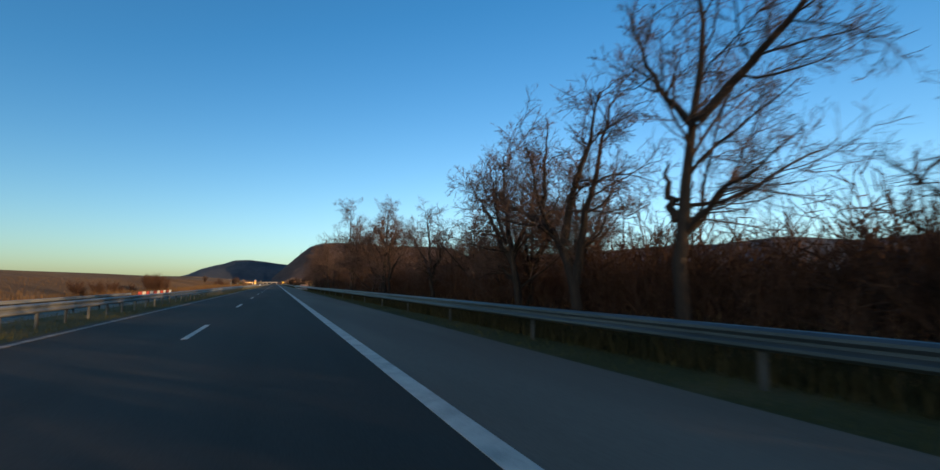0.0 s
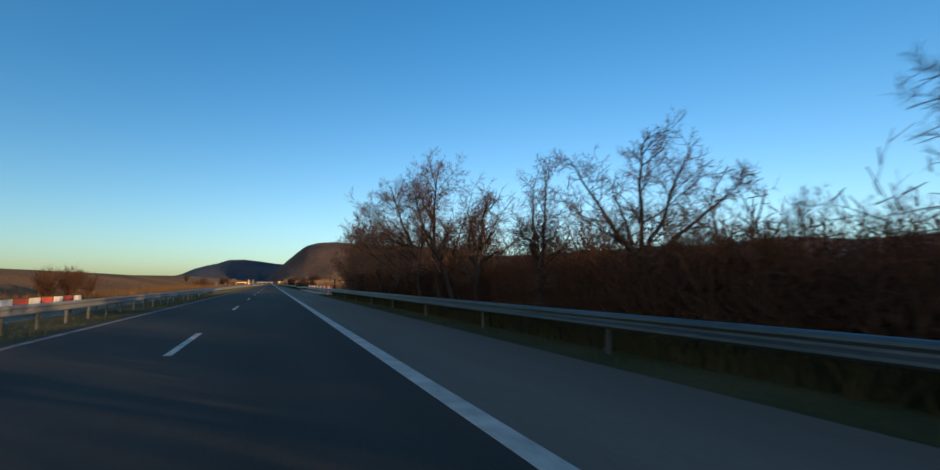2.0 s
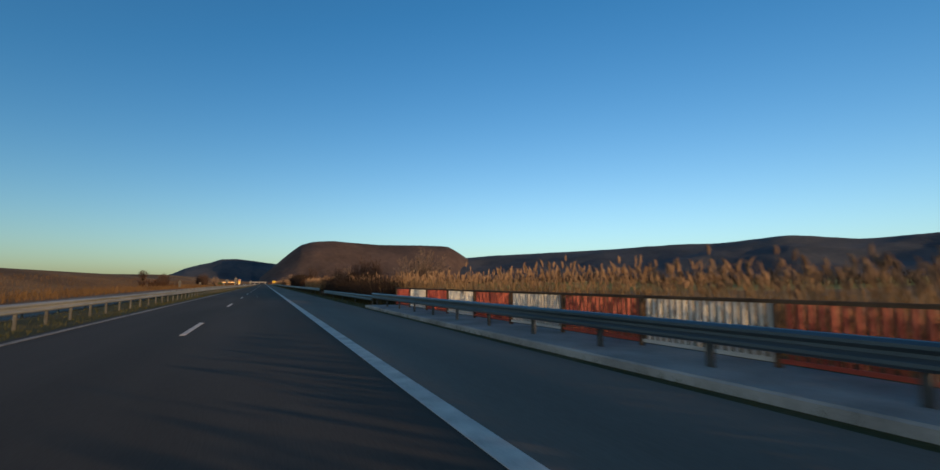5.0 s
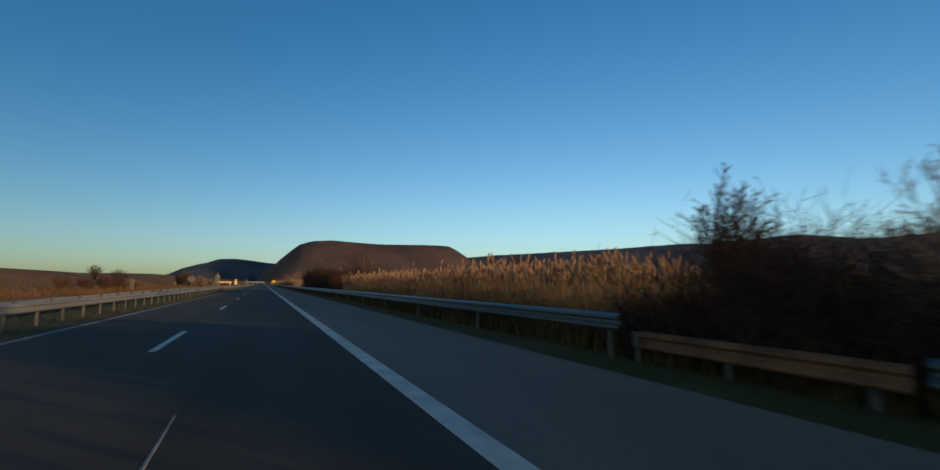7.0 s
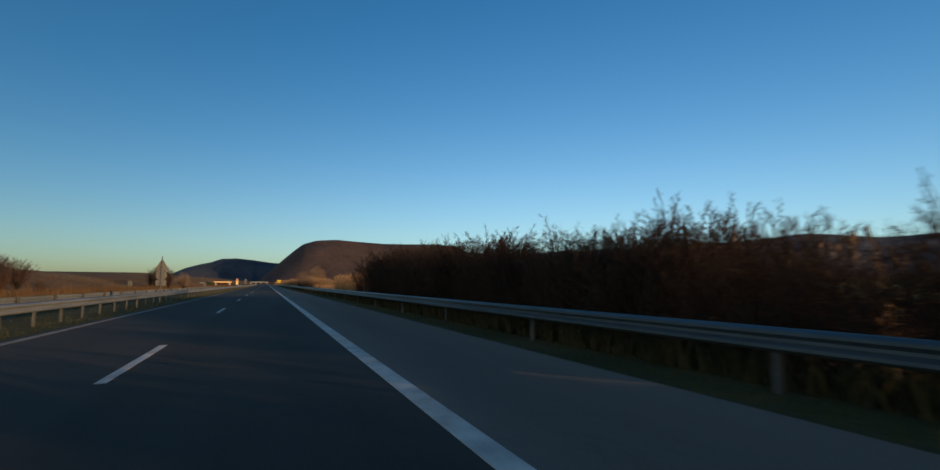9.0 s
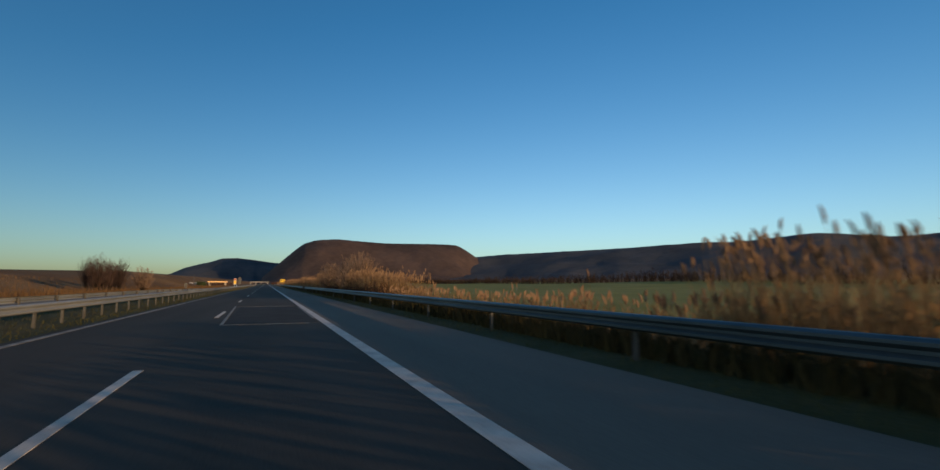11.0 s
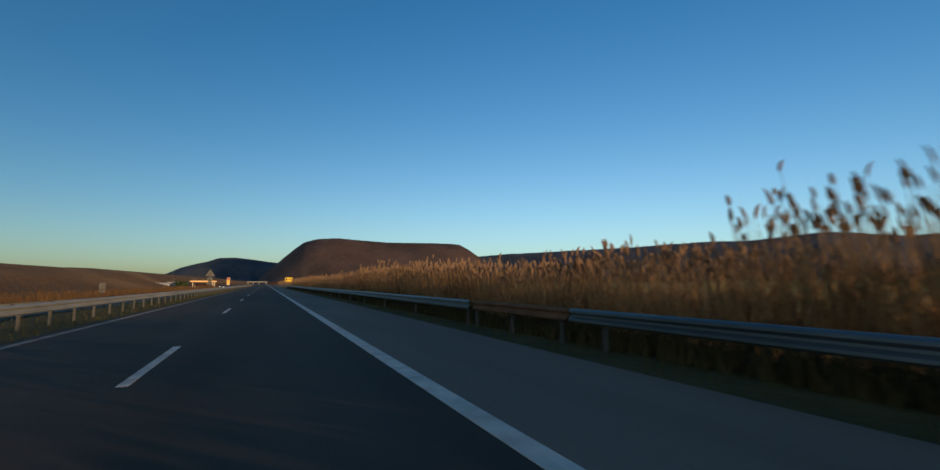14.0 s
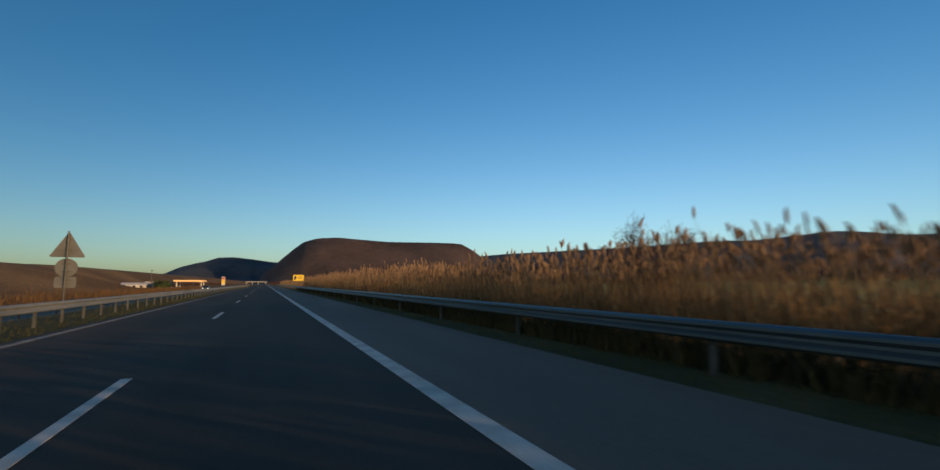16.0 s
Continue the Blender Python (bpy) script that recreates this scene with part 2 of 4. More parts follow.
gx = np.concatenate([-np.geomspace(4900, 34, 34), np.linspace(-31, 16, 95), np.geomspace(18, 4900, 36)])
gy = np.concatenate([np.linspace(-400, -40, 10), np.linspace(-30, 560, 119), np.geomspace(575, 4900, 60)])
GX, GY = np.meshgrid(gx, gy)
gv = np.stack([GX, GY, ground_z(GX, GY)], -1).reshape(-1, 3)
nx, ny = len(gx), len(gy)
ii, jj = np.meshgrid(np.arange(nx - 1), np.arange(ny - 1))
base = (jj * nx + ii).ravel()
gq = np.stack([base, base + 1, base + nx + 1, base + nx], -1)
ground = part("ground", mesh_of("ground", gv, gq, "ground", True), "ground")
ground.data.materials.append(M["verge"])
ground.data.materials.append(M["field"])
cx, cy = gv[gq].mean(1)[:, 0], gv[gq].mean(1)[:, 1]
slot = np.zeros(len(gq), np.int32)
slot[(cx > -12) & (cx < 15)] = 1
slot[(cx > 14) & (cx < 420) & (cy > 262)] = 2
ground.data.polygons.foreach_set("material_index", slot)
tagged(ground, "brown winter fields with rough turf beside the road", "ground", kind="structure")

# ---- roads ----
road = part("road", strip([(-5.35, -0.3), (-5.3, -0.02), (-1.8, 0.0), (1.865, 0.0), (1.865, -0.3)], -60, 4200, 40), "lane")
tagged(road, "dark two-lane motorway asphalt with worn texture", "road", kind="structure")
ys = np.concatenate([np.arange(-60, 700, 20), np.arange(700, 4201, 100)])
edge = np.interp(ys, (0, 60, 210, 325, 700), (4.88, 4.90, 4.98, 4.95, 5.0))
sv = np.array([p for y, e in zip(ys, edge) for p in ((1.868, y, -0.3), (1.868, y, -0.003), (e, y, -0.03), (e + 0.12, y, -0.3))])
sq = np.array([(a * 4 + i, a * 4 + i + 1, a * 4 + i + 5, a * 4 + i + 4) for a in range(len(ys) - 1) for i in range(3)])
shoulder = part("shoulder", (sv, sq), "shoulder")
tagged(shoulder, "paler grey asphalt hard shoulder beside the lanes", "shoulder", kind="structure")
ys = np.concatenate([np.arange(-60, 100, 40), np.arange(100, 440, 10), np.arange(440, 4200, 40)])
sec = [(-19.9, -0.4), (-19.8, 0.0), (-12.1, 0.0), (-12.0, -0.4)]
fv = np.array([(x, y, float(far_level(y)) + z) for y in ys for x, z in sec])
fq = np.array([(a * 4 + i, a * 4 + i + 1, a * 4 + i + 5, a * 4 + i + 4) for a in range(len(ys) - 1) for i in range(3)])
far_road = part("far_road", (fv, fq), "shoulder")
tagged(far_road, "grey asphalt of the opposite carriageway beyond the median", "road", kind="structure")


def flat(x0, x1, y0, y1, z=0.004, t=0.004):
    return box(x0, x1, y0, y1, z - t - 0.002, z)


tagged(part("edge_line", flat(1.60, 1.855, -60, 3000, 0.006), "paint"), "solid white edge line on dark asphalt", "road marking", kind="structure")
tagged(part("median_line", flat(-5.07, -4.90, -60, 3000, -0.008), "worn"), "worn pale edge line beside the median", "road marking", kind="structure")
lv = np.array([(x, y, float(far_level(y)) + z) for y in ys[ys < 2000] for x, z in ((-12.8, 0.002), (-12.8, 0.007), (-12.62, 0.007), (-12.62, 0.002))])
lq = np.array([(a * 4 + i, a * 4 + i + 1, a * 4 + i + 5, a * 4 + i + 4) for a in range((ys < 2000).sum() - 1) for i in range(3)])
tagged(part("far_edge_line", (lv, lq), "worn"), "worn white line of the opposite carriageway", "road marking", kind="structure")
dash_mesh = mesh_of("lane_dash", *flat(-0.066, 0.066, 0, 4.1, 0.006), "paint")
for k in range(-3, 60):
    dash = new("lane_dash", dash_mesh)
    dash.matrix_basis = pose(-1.825, 12.70 + 16 * k, 0)
    tagged(dash, "white painted dash between the two lanes", "road marking", "dashes between the lanes", "structure")


# ---- hills ----
def hill(name, ridge, front, back, mat, label, seed, rows=26):
    """A long hill from its ridge line (x, y, z): it falls over front metres towards the road's start and back metres behind."""
    ridge = np.array(ridge, float)
    s = np.linspace(0, 1, 160)
    at = np.concatenate([[0], np.cumsum(np.linalg.norm(np.diff(ridge[:, :2], axis=0), axis=1))])
    at /= at[-1]
    line = np.stack([np.interp(s, at, ridge[:, i]) for i in range(3)], -1)
    k = np.array([1, 2, 3, 2, 1]) / 9
    line[2:-2, 2] = np.convolve(line[:, 2], k, "valid")
    rng = np.random.default_rng(seed)
    ph = rng.uniform(0, 6.28, 8)
    t = np.concatenate([np.linspace(-1, 0, rows), np.linspace(0, 1, 8)[1:]])
    out = line[:, :2] / np.linalg.norm(line[:, :2], axis=1, keepdims=True)
    S, T = np.meshgrid(np.arange(len(s)), t)
    far = np.where(T < 0, T * front, T * back)
    x, y = line[S, 0] + out[S, 0] * far, line[S, 1] + out[S, 1] * far
    fall = np.clip(np.abs(T), 0, 1)
    form = np.where(T < 0, 0.5 + 0.5 * np.cos(math.pi * fall ** 0.85), 1 - 0.3 * fall)
    lumps = np.array([noise.fractal(Vector((a / 420, b / 420, seed)), 0.9, 2.1, 4) for a, b in zip((x + y * 0.35).ravel(), y.ravel())]).reshape(x.shape)
    form = form + 0.13 * lumps * np.sin(math.pi * fall) * (T < 0)
    g = ground_z(x, y)
    z = np.maximum(g - 2, g + (line[S, 2] - g) * form)
    z = np.where(np.abs(T) > 0.999, g - 6, z)
    z = z + 0.8 * np.sin(S * 2.1 + ph[3]) * np.sin(S * 0.77 + ph[4]) * (fall < 0.3)
    v = np.stack([x, y, z], -1).reshape(-1, 3)
    w = len(s)
    a, b = np.meshgrid(np.arange(w - 1), np.arange(len(t) - 1))
    q = (b * w + a).ravel()
    ob = part(name, (v, np.stack([q, q + 1, q + w + 1, q + w], -1)), mat, smooth=True)
    return tagged(ob, label, "hill", kind="structure")


hill("hill_mesa", [(-30, 3760, 40), (60, 3740, 125), (155, 3719, 215), (225, 3709, 275), (313, 3698, 302), (443, 3697, 312), (583, 3697, 305), (783, 3695, 296),
                   (1023, 3694, 300), (1273, 3692, 304), (1353, 3702, 300), (1433, 3711, 262), (1523, 3731, 215), (1613, 3750, 180), (1744, 3789, 130), (1924, 3788, 60)],
     820, 300, "forest", "flat-topped hill covered in bare brown woods", 3)
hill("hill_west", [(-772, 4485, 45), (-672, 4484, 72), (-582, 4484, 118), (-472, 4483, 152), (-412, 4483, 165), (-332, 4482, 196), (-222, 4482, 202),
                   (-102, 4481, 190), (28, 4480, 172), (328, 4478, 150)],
     900, 200, "far", "distant long wooded hill with blue haze and shade in its colour", 5)
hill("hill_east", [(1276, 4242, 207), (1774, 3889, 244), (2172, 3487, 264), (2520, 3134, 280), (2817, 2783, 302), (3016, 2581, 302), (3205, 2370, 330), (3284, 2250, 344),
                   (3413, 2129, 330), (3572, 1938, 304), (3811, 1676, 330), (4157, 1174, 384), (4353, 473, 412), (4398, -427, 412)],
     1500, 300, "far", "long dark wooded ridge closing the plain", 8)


# ---- plants ----
def grow(parents, radii, rng, n, a, angle, ratio, points, wob, up, thick=0.6, tip=0.35, least=0.0):
    """Side shoots on every parent path."""
    N, P, _ = parents.shape
    length = np.linalg.norm(np.diff(parents, axis=1), axis=2).sum(1)
    t = a + (1 - a) * (np.arange(n)[None, :] + rng.uniform(0, 1, (N, n))) / n
    t = np.clip(t, 0, 0.999)
    f = t * (P - 1)
    i = f.astype(int)
    w = (f - i)[..., None]
    row = np.arange(N)[:, None]
    start = parents[row, i] * (1 - w) + parents[row, i + 1] * w
    r0 = radii[row, i] * (1 - w[..., 0]) + radii[row, i + 1] * w[..., 0]
    tan = parents[row, i + 1] - parents[row, i]
    tan /= np.linalg.norm(tan, axis=2, keepdims=True) + 1e-9
    side = rng.normal(size=tan.shape)
    side -= (side * tan).sum(2, keepdims=True) * tan
    side /= np.linalg.norm(side, axis=2, keepdims=True) + 1e-9
    ang = np.radians(angle) * rng.uniform(0.7, 1.3, t.shape)[..., None]
    d = (tan * np.cos(ang) + side * np.sin(ang)).reshape(-1, 3)
    long = (ratio * length[:, None] * (1 - 0.5 * t) * rng.uniform(0.6, 1.25, t.shape)).ravel()
    path = np.empty((len(d), points, 3))
    path[:, 0] = start.reshape(-1, 3)
    for k in range(1, points):
        d = d + rng.normal(size=d.shape) * wob + np.array([0, 0, up])
        d /= np.linalg.norm(d, axis=1, keepdims=True)
        path[:, k] = path[:, k - 1] + d * (long / (points - 1))[:, None]
    r = np.maximum(r0.ravel() * thick, least)
    return path, r[:, None] * np.linspace(1, tip, points)[None]


def bend(pts, n):
    """A smooth path of n points through a few."""
    pts = np.array(pts, float)
    t = np.linspace(0, len(pts) - 1, n)
    out = np.stack([np.interp(t, np.arange(len(pts)), pts[:, k]) for k in range(3)], -1)
    for _ in range(2):
        out[1:-1] = (out[:-2] + 2 * out[1:-1] + out[2:]) / 4
    return out


def bend_all(paths, n):
    """The same paths with n points each."""
    t = np.linspace(0, paths.shape[1] - 1, n)
    i = np.minimum(t.astype(int), paths.shape[1] - 2)
    w = (t - i)[None, :, None]
    return paths[:, i] * (1 - w) + paths[:, i + 1] * w


def longer(paths, radii, least):
    """Only the shoots longer than this, so that twigs spread evenly through a crown."""
    keep = np.linalg.norm(np.diff(paths, axis=1), axis=2).sum(1) > least
    return paths[keep], radii[keep]


def tree_meshes(seed, trunks, r=0.2, density=1.0, limbs=13, up=0.05, angle=54, first=0.20):
    """trunks: paths of (x, y, z) points for the stems and the chief limbs, each with its thickness."""
    rng = np.random.default_rng(seed)
    P = 11
    paths = np.stack([bend(p, P) for p, _ in trunks])
    paths[:, 2:] += rng.normal(size=(len(trunks), P - 2, 3)) * 0.035
    rad = np.stack([k * r * np.linspace(1, 0.14, P) for _, k in trunks])
    b1, r1 = grow(paths, rad, rng, limbs, first, angle, 0.52, 7, 0.19, up, 0.40, 0.2)
    ends, re = grow(paths, rad, rng, 4, 0.85, 34, 0.40, 6, 0.19, up, 0.8, 0.2)
    b1, r1 = np.concatenate([b1, bend_all(ends, 7)]), np.concatenate([r1, re[:, [0, 1, 2, 3, 4, 5, 5]]])
    b1, r1 = longer(b1, r1, 0.7)
    b2, r2 = longer(*grow(b1, r1, rng, 10, 0.10, 48, 0.50, 5, 0.17, up, 0.55, 0.4, 0.0095), 0.34)
    b3, r3 = longer(*grow(b2, r2, rng, max(3, round(8 * density)), 0.08, 46, 0.60, 3, 0.17, 0.03, 0.6, 0.55, 0.0062), 0.20)
    b4, r4 = grow(b3, r3, rng, 5, 0.1, 42, 0.80, 2, 0.14, 0.03, 0.8, 0.6, 0.0048)
    wood = merge([tubes(paths, rad, 8), tubes(b1, r1, 5)])
    crown = merge([tubes(b2, r2, 3), ribbons(b3, r3, rng), ribbons(b4, r4, rng)])
    return mesh_of("trunk", *wood, "bark", True), mesh_of("crown", *crown, "twig")


def tree(x, y, meshes, label, turn=0.0, size=1.0, category="tree", group="", name="tree"):
    ob = empty(name, x, y, float(ground_z(x, y)) - 0.05, turn)
    ob.scale = (size, size, size)
    part("trunk", meshes[0], None, ob)
    part("crown", meshes[1], None, ob)
    return tagged(ob, label, category, group)


def simple_trunk(h, lean_y=0.0, lean_x=0.0, forks=2, seed=0, spread=0.3):
    """A stem that divides into leaning limbs."""
    rng = np.random.default_rng(seed + 77)
    fork = np.array([lean_x * 0.35, lean_y * 0.35, h * rng.uniform(0.26, 0.36)])
    out = [([(0, 0, 0), fork * (0.5, 0.4, 0.5), fork, fork + np.array([lean_x, lean_y, h]) * 0.3, (lean_x, lean_y, h * 0.86)], 1.0)]
    for k in range(forks):
        a = 2 * math.pi * (k + rng.uniform(0.1, 0.6)) / forks
        o = np.array([math.cos(a), math.sin(a), 0]) * h * spread * rng.uniform(0.8, 1.3)
        top = fork + o + np.array([lean_x * 0.5, lean_y * 0.5, h * rng.uniform(0.3, 0.5)])
        out.append(([fork * rng.uniform(0.8, 1.1), fork + (top - fork) * 0.45 + np.array([0, 0, -0.15]), top], 0.62))
    return out


# big roadside trees, each with its own stems; y runs along the road, so a limb to -y reaches towards the start
SMALL = [tree_meshes(150 + k, simple_trunk(7.0, 0.3 * k - 0.5, 0, 4, 30 + k, 0.31), 0.145) for k in range(5)]


def small_tree(k, x, y, label, height):
    tree(x, y, SMALL[k % 5], label, 67.0 * k, (height + 0.7) / 7.6, group="bare trees beside the road")


def big_tree(seed, x, y, label, r, stems):
    tree(x, y, tree_meshes(seed, stems, 0.82 * r), label, group="bare trees beside the road")


big_tree(100, 7.2, 6.8, "tall bare roadside tree with a forked upright trunk", 0.19,
         [([(0, 0, 0), (0, .1, 2.0), (0, -.1, 3.3), (0, -.5, 4.6), (.1, -.6, 6.4), (.1, -.5, 8.4)], 1), ([(0, -.5, 4.5), (.3, -1.4, 5.3), (.5, -2.6, 6.2), (.6, -3.4, 6.8)], .6), ([(0, -.4, 4.4), (-.2, .4, 5.6), (-.3, .9, 7.2)], .55), ([(0, .1, 2.7), (0, .3, 3.4), (0, .32, 3.9)], .7), ([(0, 0, 2.4), (.2, -.9, 3.2), (.3, -2.2, 3.9)], .4)])
big_tree(101, 7.3, 10.3, "bare spreading willow with two crooked trunks", 0.20,
         [([(0, 0, 0), (0, .1, 1.5), (-.2, .8, 2.9), (-.4, 1.6, 3.5), (-.5, 3.0, 3.8), (-.5, 4.0, 4.6)], 1), ([(-.1, .5, 2.5), (0, .3, 3.9), (.1, -.5, 5.1), (.1, -.8, 6.3)], .75), ([(0, .1, 1.5), (0, -.2, 3.0), (.1, -.9, 4.6), (.1, -1.2, 5.8)], .75), ([(-.3, 1.3, 3.3), (-.2, 1.3, 4.6), (-.1, 1.2, 6.2)], .5)])
big_tree(102, 7.5, 13.8, "bare willow with a wide low rounded crown", 0.18,
         [([(0, 0, 0), (0, .2, 1.5), (-.1, .6, 2.8), (-.2, .8, 4.2), (-.2, 1.0, 6.0)], 1), ([(0, .4, 2.0), (-.2, 1.5, 3.4), (-.2, 2.6, 4.6), (-.2, 3.5, 5.2)], .75), ([(-.1, .9, 2.9), (-.2, 1.6, 4.6), (-.2, 2.0, 6.0)], .5), ([(0, .2, 1.4), (-.1, 1.4, 2.2), (-.2, 3.2, 2.9)], .5), ([(0, .5, 2.6), (.1, -.5, 3.8), (.2, -1.0, 5.4)], .55)])
small_tree(0, 8.8, 15.6, "bare round-crowned tree standing in brown brush", 6.2)
big_tree(103, 7.4, 23.0, "bare round-crowned tree with a dark leaning trunk", 0.16,
         [([(0, 0, 0), (0, .1, 1.4), (0, .4, 2.6), (-.1, .5, 3.8), (-.1, .7, 4.9)], 1), ([(0, .2, 1.9), (-.1, 1.4, 2.9), (-.2, 2.6, 3.9), (-.2, 3.4, 4.2)], .6), ([(0, .2, 1.8), (.1, -.7, 2.8), (.2, -1.4, 4.2)], .6)])
small_tree(2, 9.2, 21.8, "thin bare tree behind the roadside brush", 5.2)
big_tree(105, 7.3, 34.0, "large bare tree with wide leaning limbs", 0.20,
         [([(0, 0, 0), (0, 0, 1.6), (0, .05, 3.4), (.05, 0, 4.5), (.1, -.3, 5.4), (.1, -.5, 6.3)], 1), ([(0, 0, 4.3), (-.1, .8, 4.9), (-.2, 1.5, 5.4), (-.4, 2.6, 5.8)], .6), ([(0, .0, 3.5), (.2, -1.0, 4.0), (.2, -2.0, 4.25), (.2, -2.9, 4.7)], .6), ([(.1, -1.0, 0), (.1, -1.05, 1.4), (.1, -1.0, 3.4), (.1, -1.4, 4.5), (.1, -1.7, 5.2)], .7), ([(.1, -1.1, 1.8), (.2, -2.2, 2.7), (.2, -3.1, 3.1), (.2, -3.6, 3.3)], .5), ([(0, .5, 0), (0, .5, 1.6), (0, .6, 2.7)], .7)])
small_tree(3, 7.6, 37.0, "slim bare tree with an upright trunk", 6.2)
small_tree(4, 7.6, 40.4, "slim bare tree leaning over the brush", 7.8)
small_tree(5, 9.0, 30.8, "thin bare tree with upswept twigs", 4.0)
big_tree(109, 6.95, 47.9, "massive bare tree with a forked trunk and low limb", 0.24,
         [([(0, 0, 0), (0, -.03, 1.7), (0, -.4, 2.9), (.05, -1.5, 3.8), (.1, -3.2, 4.6), (.2, -5.0, 5.0), (.2, -6.6, 5.4)], 1), ([(0, -.4, 2.9), (-.1, -.3, 4.0), (-.15, 0, 5.6), (-.2, .2, 7.4), (-.2, .5, 9.2)], .6), ([(0, 0, .9), (.05, -.8, 2.0), (.1, -1.6, 2.95), (.1, -3.0, 2.6), (.15, -4.4, 2.65), (.2, -5.8, 2.9)], .55), ([(.05, -2.4, 4.2), (0, -2.9, 5.4), (-.1, -3.4, 7.4)], .5), ([(0, -1.2, 3.6), (-.1, -1.4, 5.0), (-.1, -1.2, 7.2)], .45), ([(0, 0, 1.9), (-.2, .6, 2.9), (-.2, .8, 3.9)], .35), ([(.1, -3.0, 2.6), (.2, -4.2, 3.4), (.3, -5.4, 4.4)], .35)])
big_tree(110, 7.9, 51.5, "bare old tree with a broken stump-like trunk", 0.19,
         [([(0, 0, 0), (0, 0, 1.4), (0, .1, 2.2), (0, .1, 2.9)], 1.1), ([(0, .05, 2.0), (0, .2, 3.4), (0, .3, 5.0), (0, .2, 6.6)], .5), ([(0, 0, 1.5), (.1, -.9, 2.8), (.1, -1.5, 4.4)], .4), ([(0, 0, 1.3), (0, 1.0, 2.2), (-.1, 1.8, 3.4), (-.1, 2.3, 4.4)], .45)])
big_tree(111, 7.6, 63.7, "bare tree with a snapped crooked stem", 0.14,
         [([(0, 0, 0), (0, -.1, 1.2), (0, .1, 2.6), (-.1, .5, 3.0), (-.2, 1.0, 3.2)], 1.0), ([(0, 0, 1.5), (0, -.4, 3.0), (0, -.4, 5.0)], .7), ([(0, 0, 1.7), (.1, .5, 3.3), (.1, .5, 4.9)], .6)])
small_tree(6, 8.9, 60.7, "upright bare tree with fine twigs", 6.0)
big_tree(112, 7.5, 68.2, "broad bare tree dividing low into curved limbs", 0.18,
         [([(0, 0, 0), (0, .1, 1.8), (0, 0, 3.0), (.05, -.4, 3.9), (0, -.7, 4.6)], 1), ([(0, .1, 2.2), (-.1, .8, 2.9), (-.1, .8, 3.6), (-.1, .4, 4.3)], .75), ([(0, .05, 2.0), (.1, -.6, 2.6), (.2, -1.2, 2.65), (.3, -1.9, 2.7)], .55), ([(0, 0, 2.8), (.1, -.6, 3.2), (.1, -1.2, 3.5), (.1, -1.7, 3.7)], .5), ([(0, 0, 1.3), (.1, .9, 1.9), (0, 2.0, 2.0)], .35)])
big_tree(114, 7.0, 74.0, "bare cluster of leaning trunks with dense crowns", 0.20,
         [([(0, .1, 0), (-.1, .4, 1.8), (-.2, 1.2, 3.4), (-.6, 2.6, 5.0), (-.9, 3.4, 6.6)], .9), ([(0, -2.8, 0), (0, -2.2, 1.8), (0, -1.5, 3.2), (0, -1.5, 4.8), (0, -2.0, 6.4)], 1), ([(.1, -4.6, 0), (0, -3.6, 1.7), (0, -2.4, 2.7), (-.1, -1.2, 3.4), (-.1, .5, 4.9), (-.2, 1.2, 6.2)], .9), ([(0, -2.7, 2.6), (0, -3.4, 3.6), (0, -3.9, 4.5)], .5), ([(-.2, .9, 3.0), (-.7, 2.6, 3.8), (-1.2, 4.2, 4.2)], .5), ([(-.1, .5, 2.4), (0, .2, 4.2), (-.1, .8, 5.6)], .5), ([(0, -1.5, 4.4), (-.3, -.6, 5.6), (-.4, .2, 6.3)], .45)])
small_tree(6, 9.0, 72.4, "thin bare tree behind leaning trunks", 5.6)
small_tree(8, 9.2, 76.6, "bushy bare tree behind leaning trunks", 5.4)
small_tree(7, 7.6, 79.3, "thin upright bare tree beside larger trunks", 5.8)
big_tree(115, 7.4, 81.3, "gnarled bare tree with a long arching limb", 0.18,
         [([(0, 0, 0), (0, .1, 1.6), (-.1, .7, 2.3), (-.2, 1.9, 3.3), (-.3, 3.6, 3.9), (-.3, 4.8, 4.6)], 1), ([(0, 0, 1.3), (.1, -.3, 2.4), (.1, -.8, 3.6), (.1, -1.1, 4.6)], .7), ([(-.1, 1.2, 2.8), (-.1, 1.2, 3.9), (-.1, 1.5, 5.0)], .5), ([(0, 0, 1.2), (.2, -.8, 2.2), (.3, -1.8, 3.2)], .5)])
big_tree(116, 7.3, 84.6, "leaning bare tree with a dark slanting trunk", 0.17,
         [([(0, 0, 0), (-.1, .7, 1.6), (-.3, 1.7, 3.2), (-.3, 3.0, 4.9), (-.3, 3.6, 6.4)], 1), ([(0, -.1, .4), (.1, -.9, 1.4), (.1, -1.6, 2.4)], .5), ([(-.1, .9, 2.0), (0, .5, 4.0), (0, .2, 5.6)], .55), ([(-.1, .6, 1.5), (-.2, 2.2, 2.6), (-.2, 4.2, 3.4)], .45)])
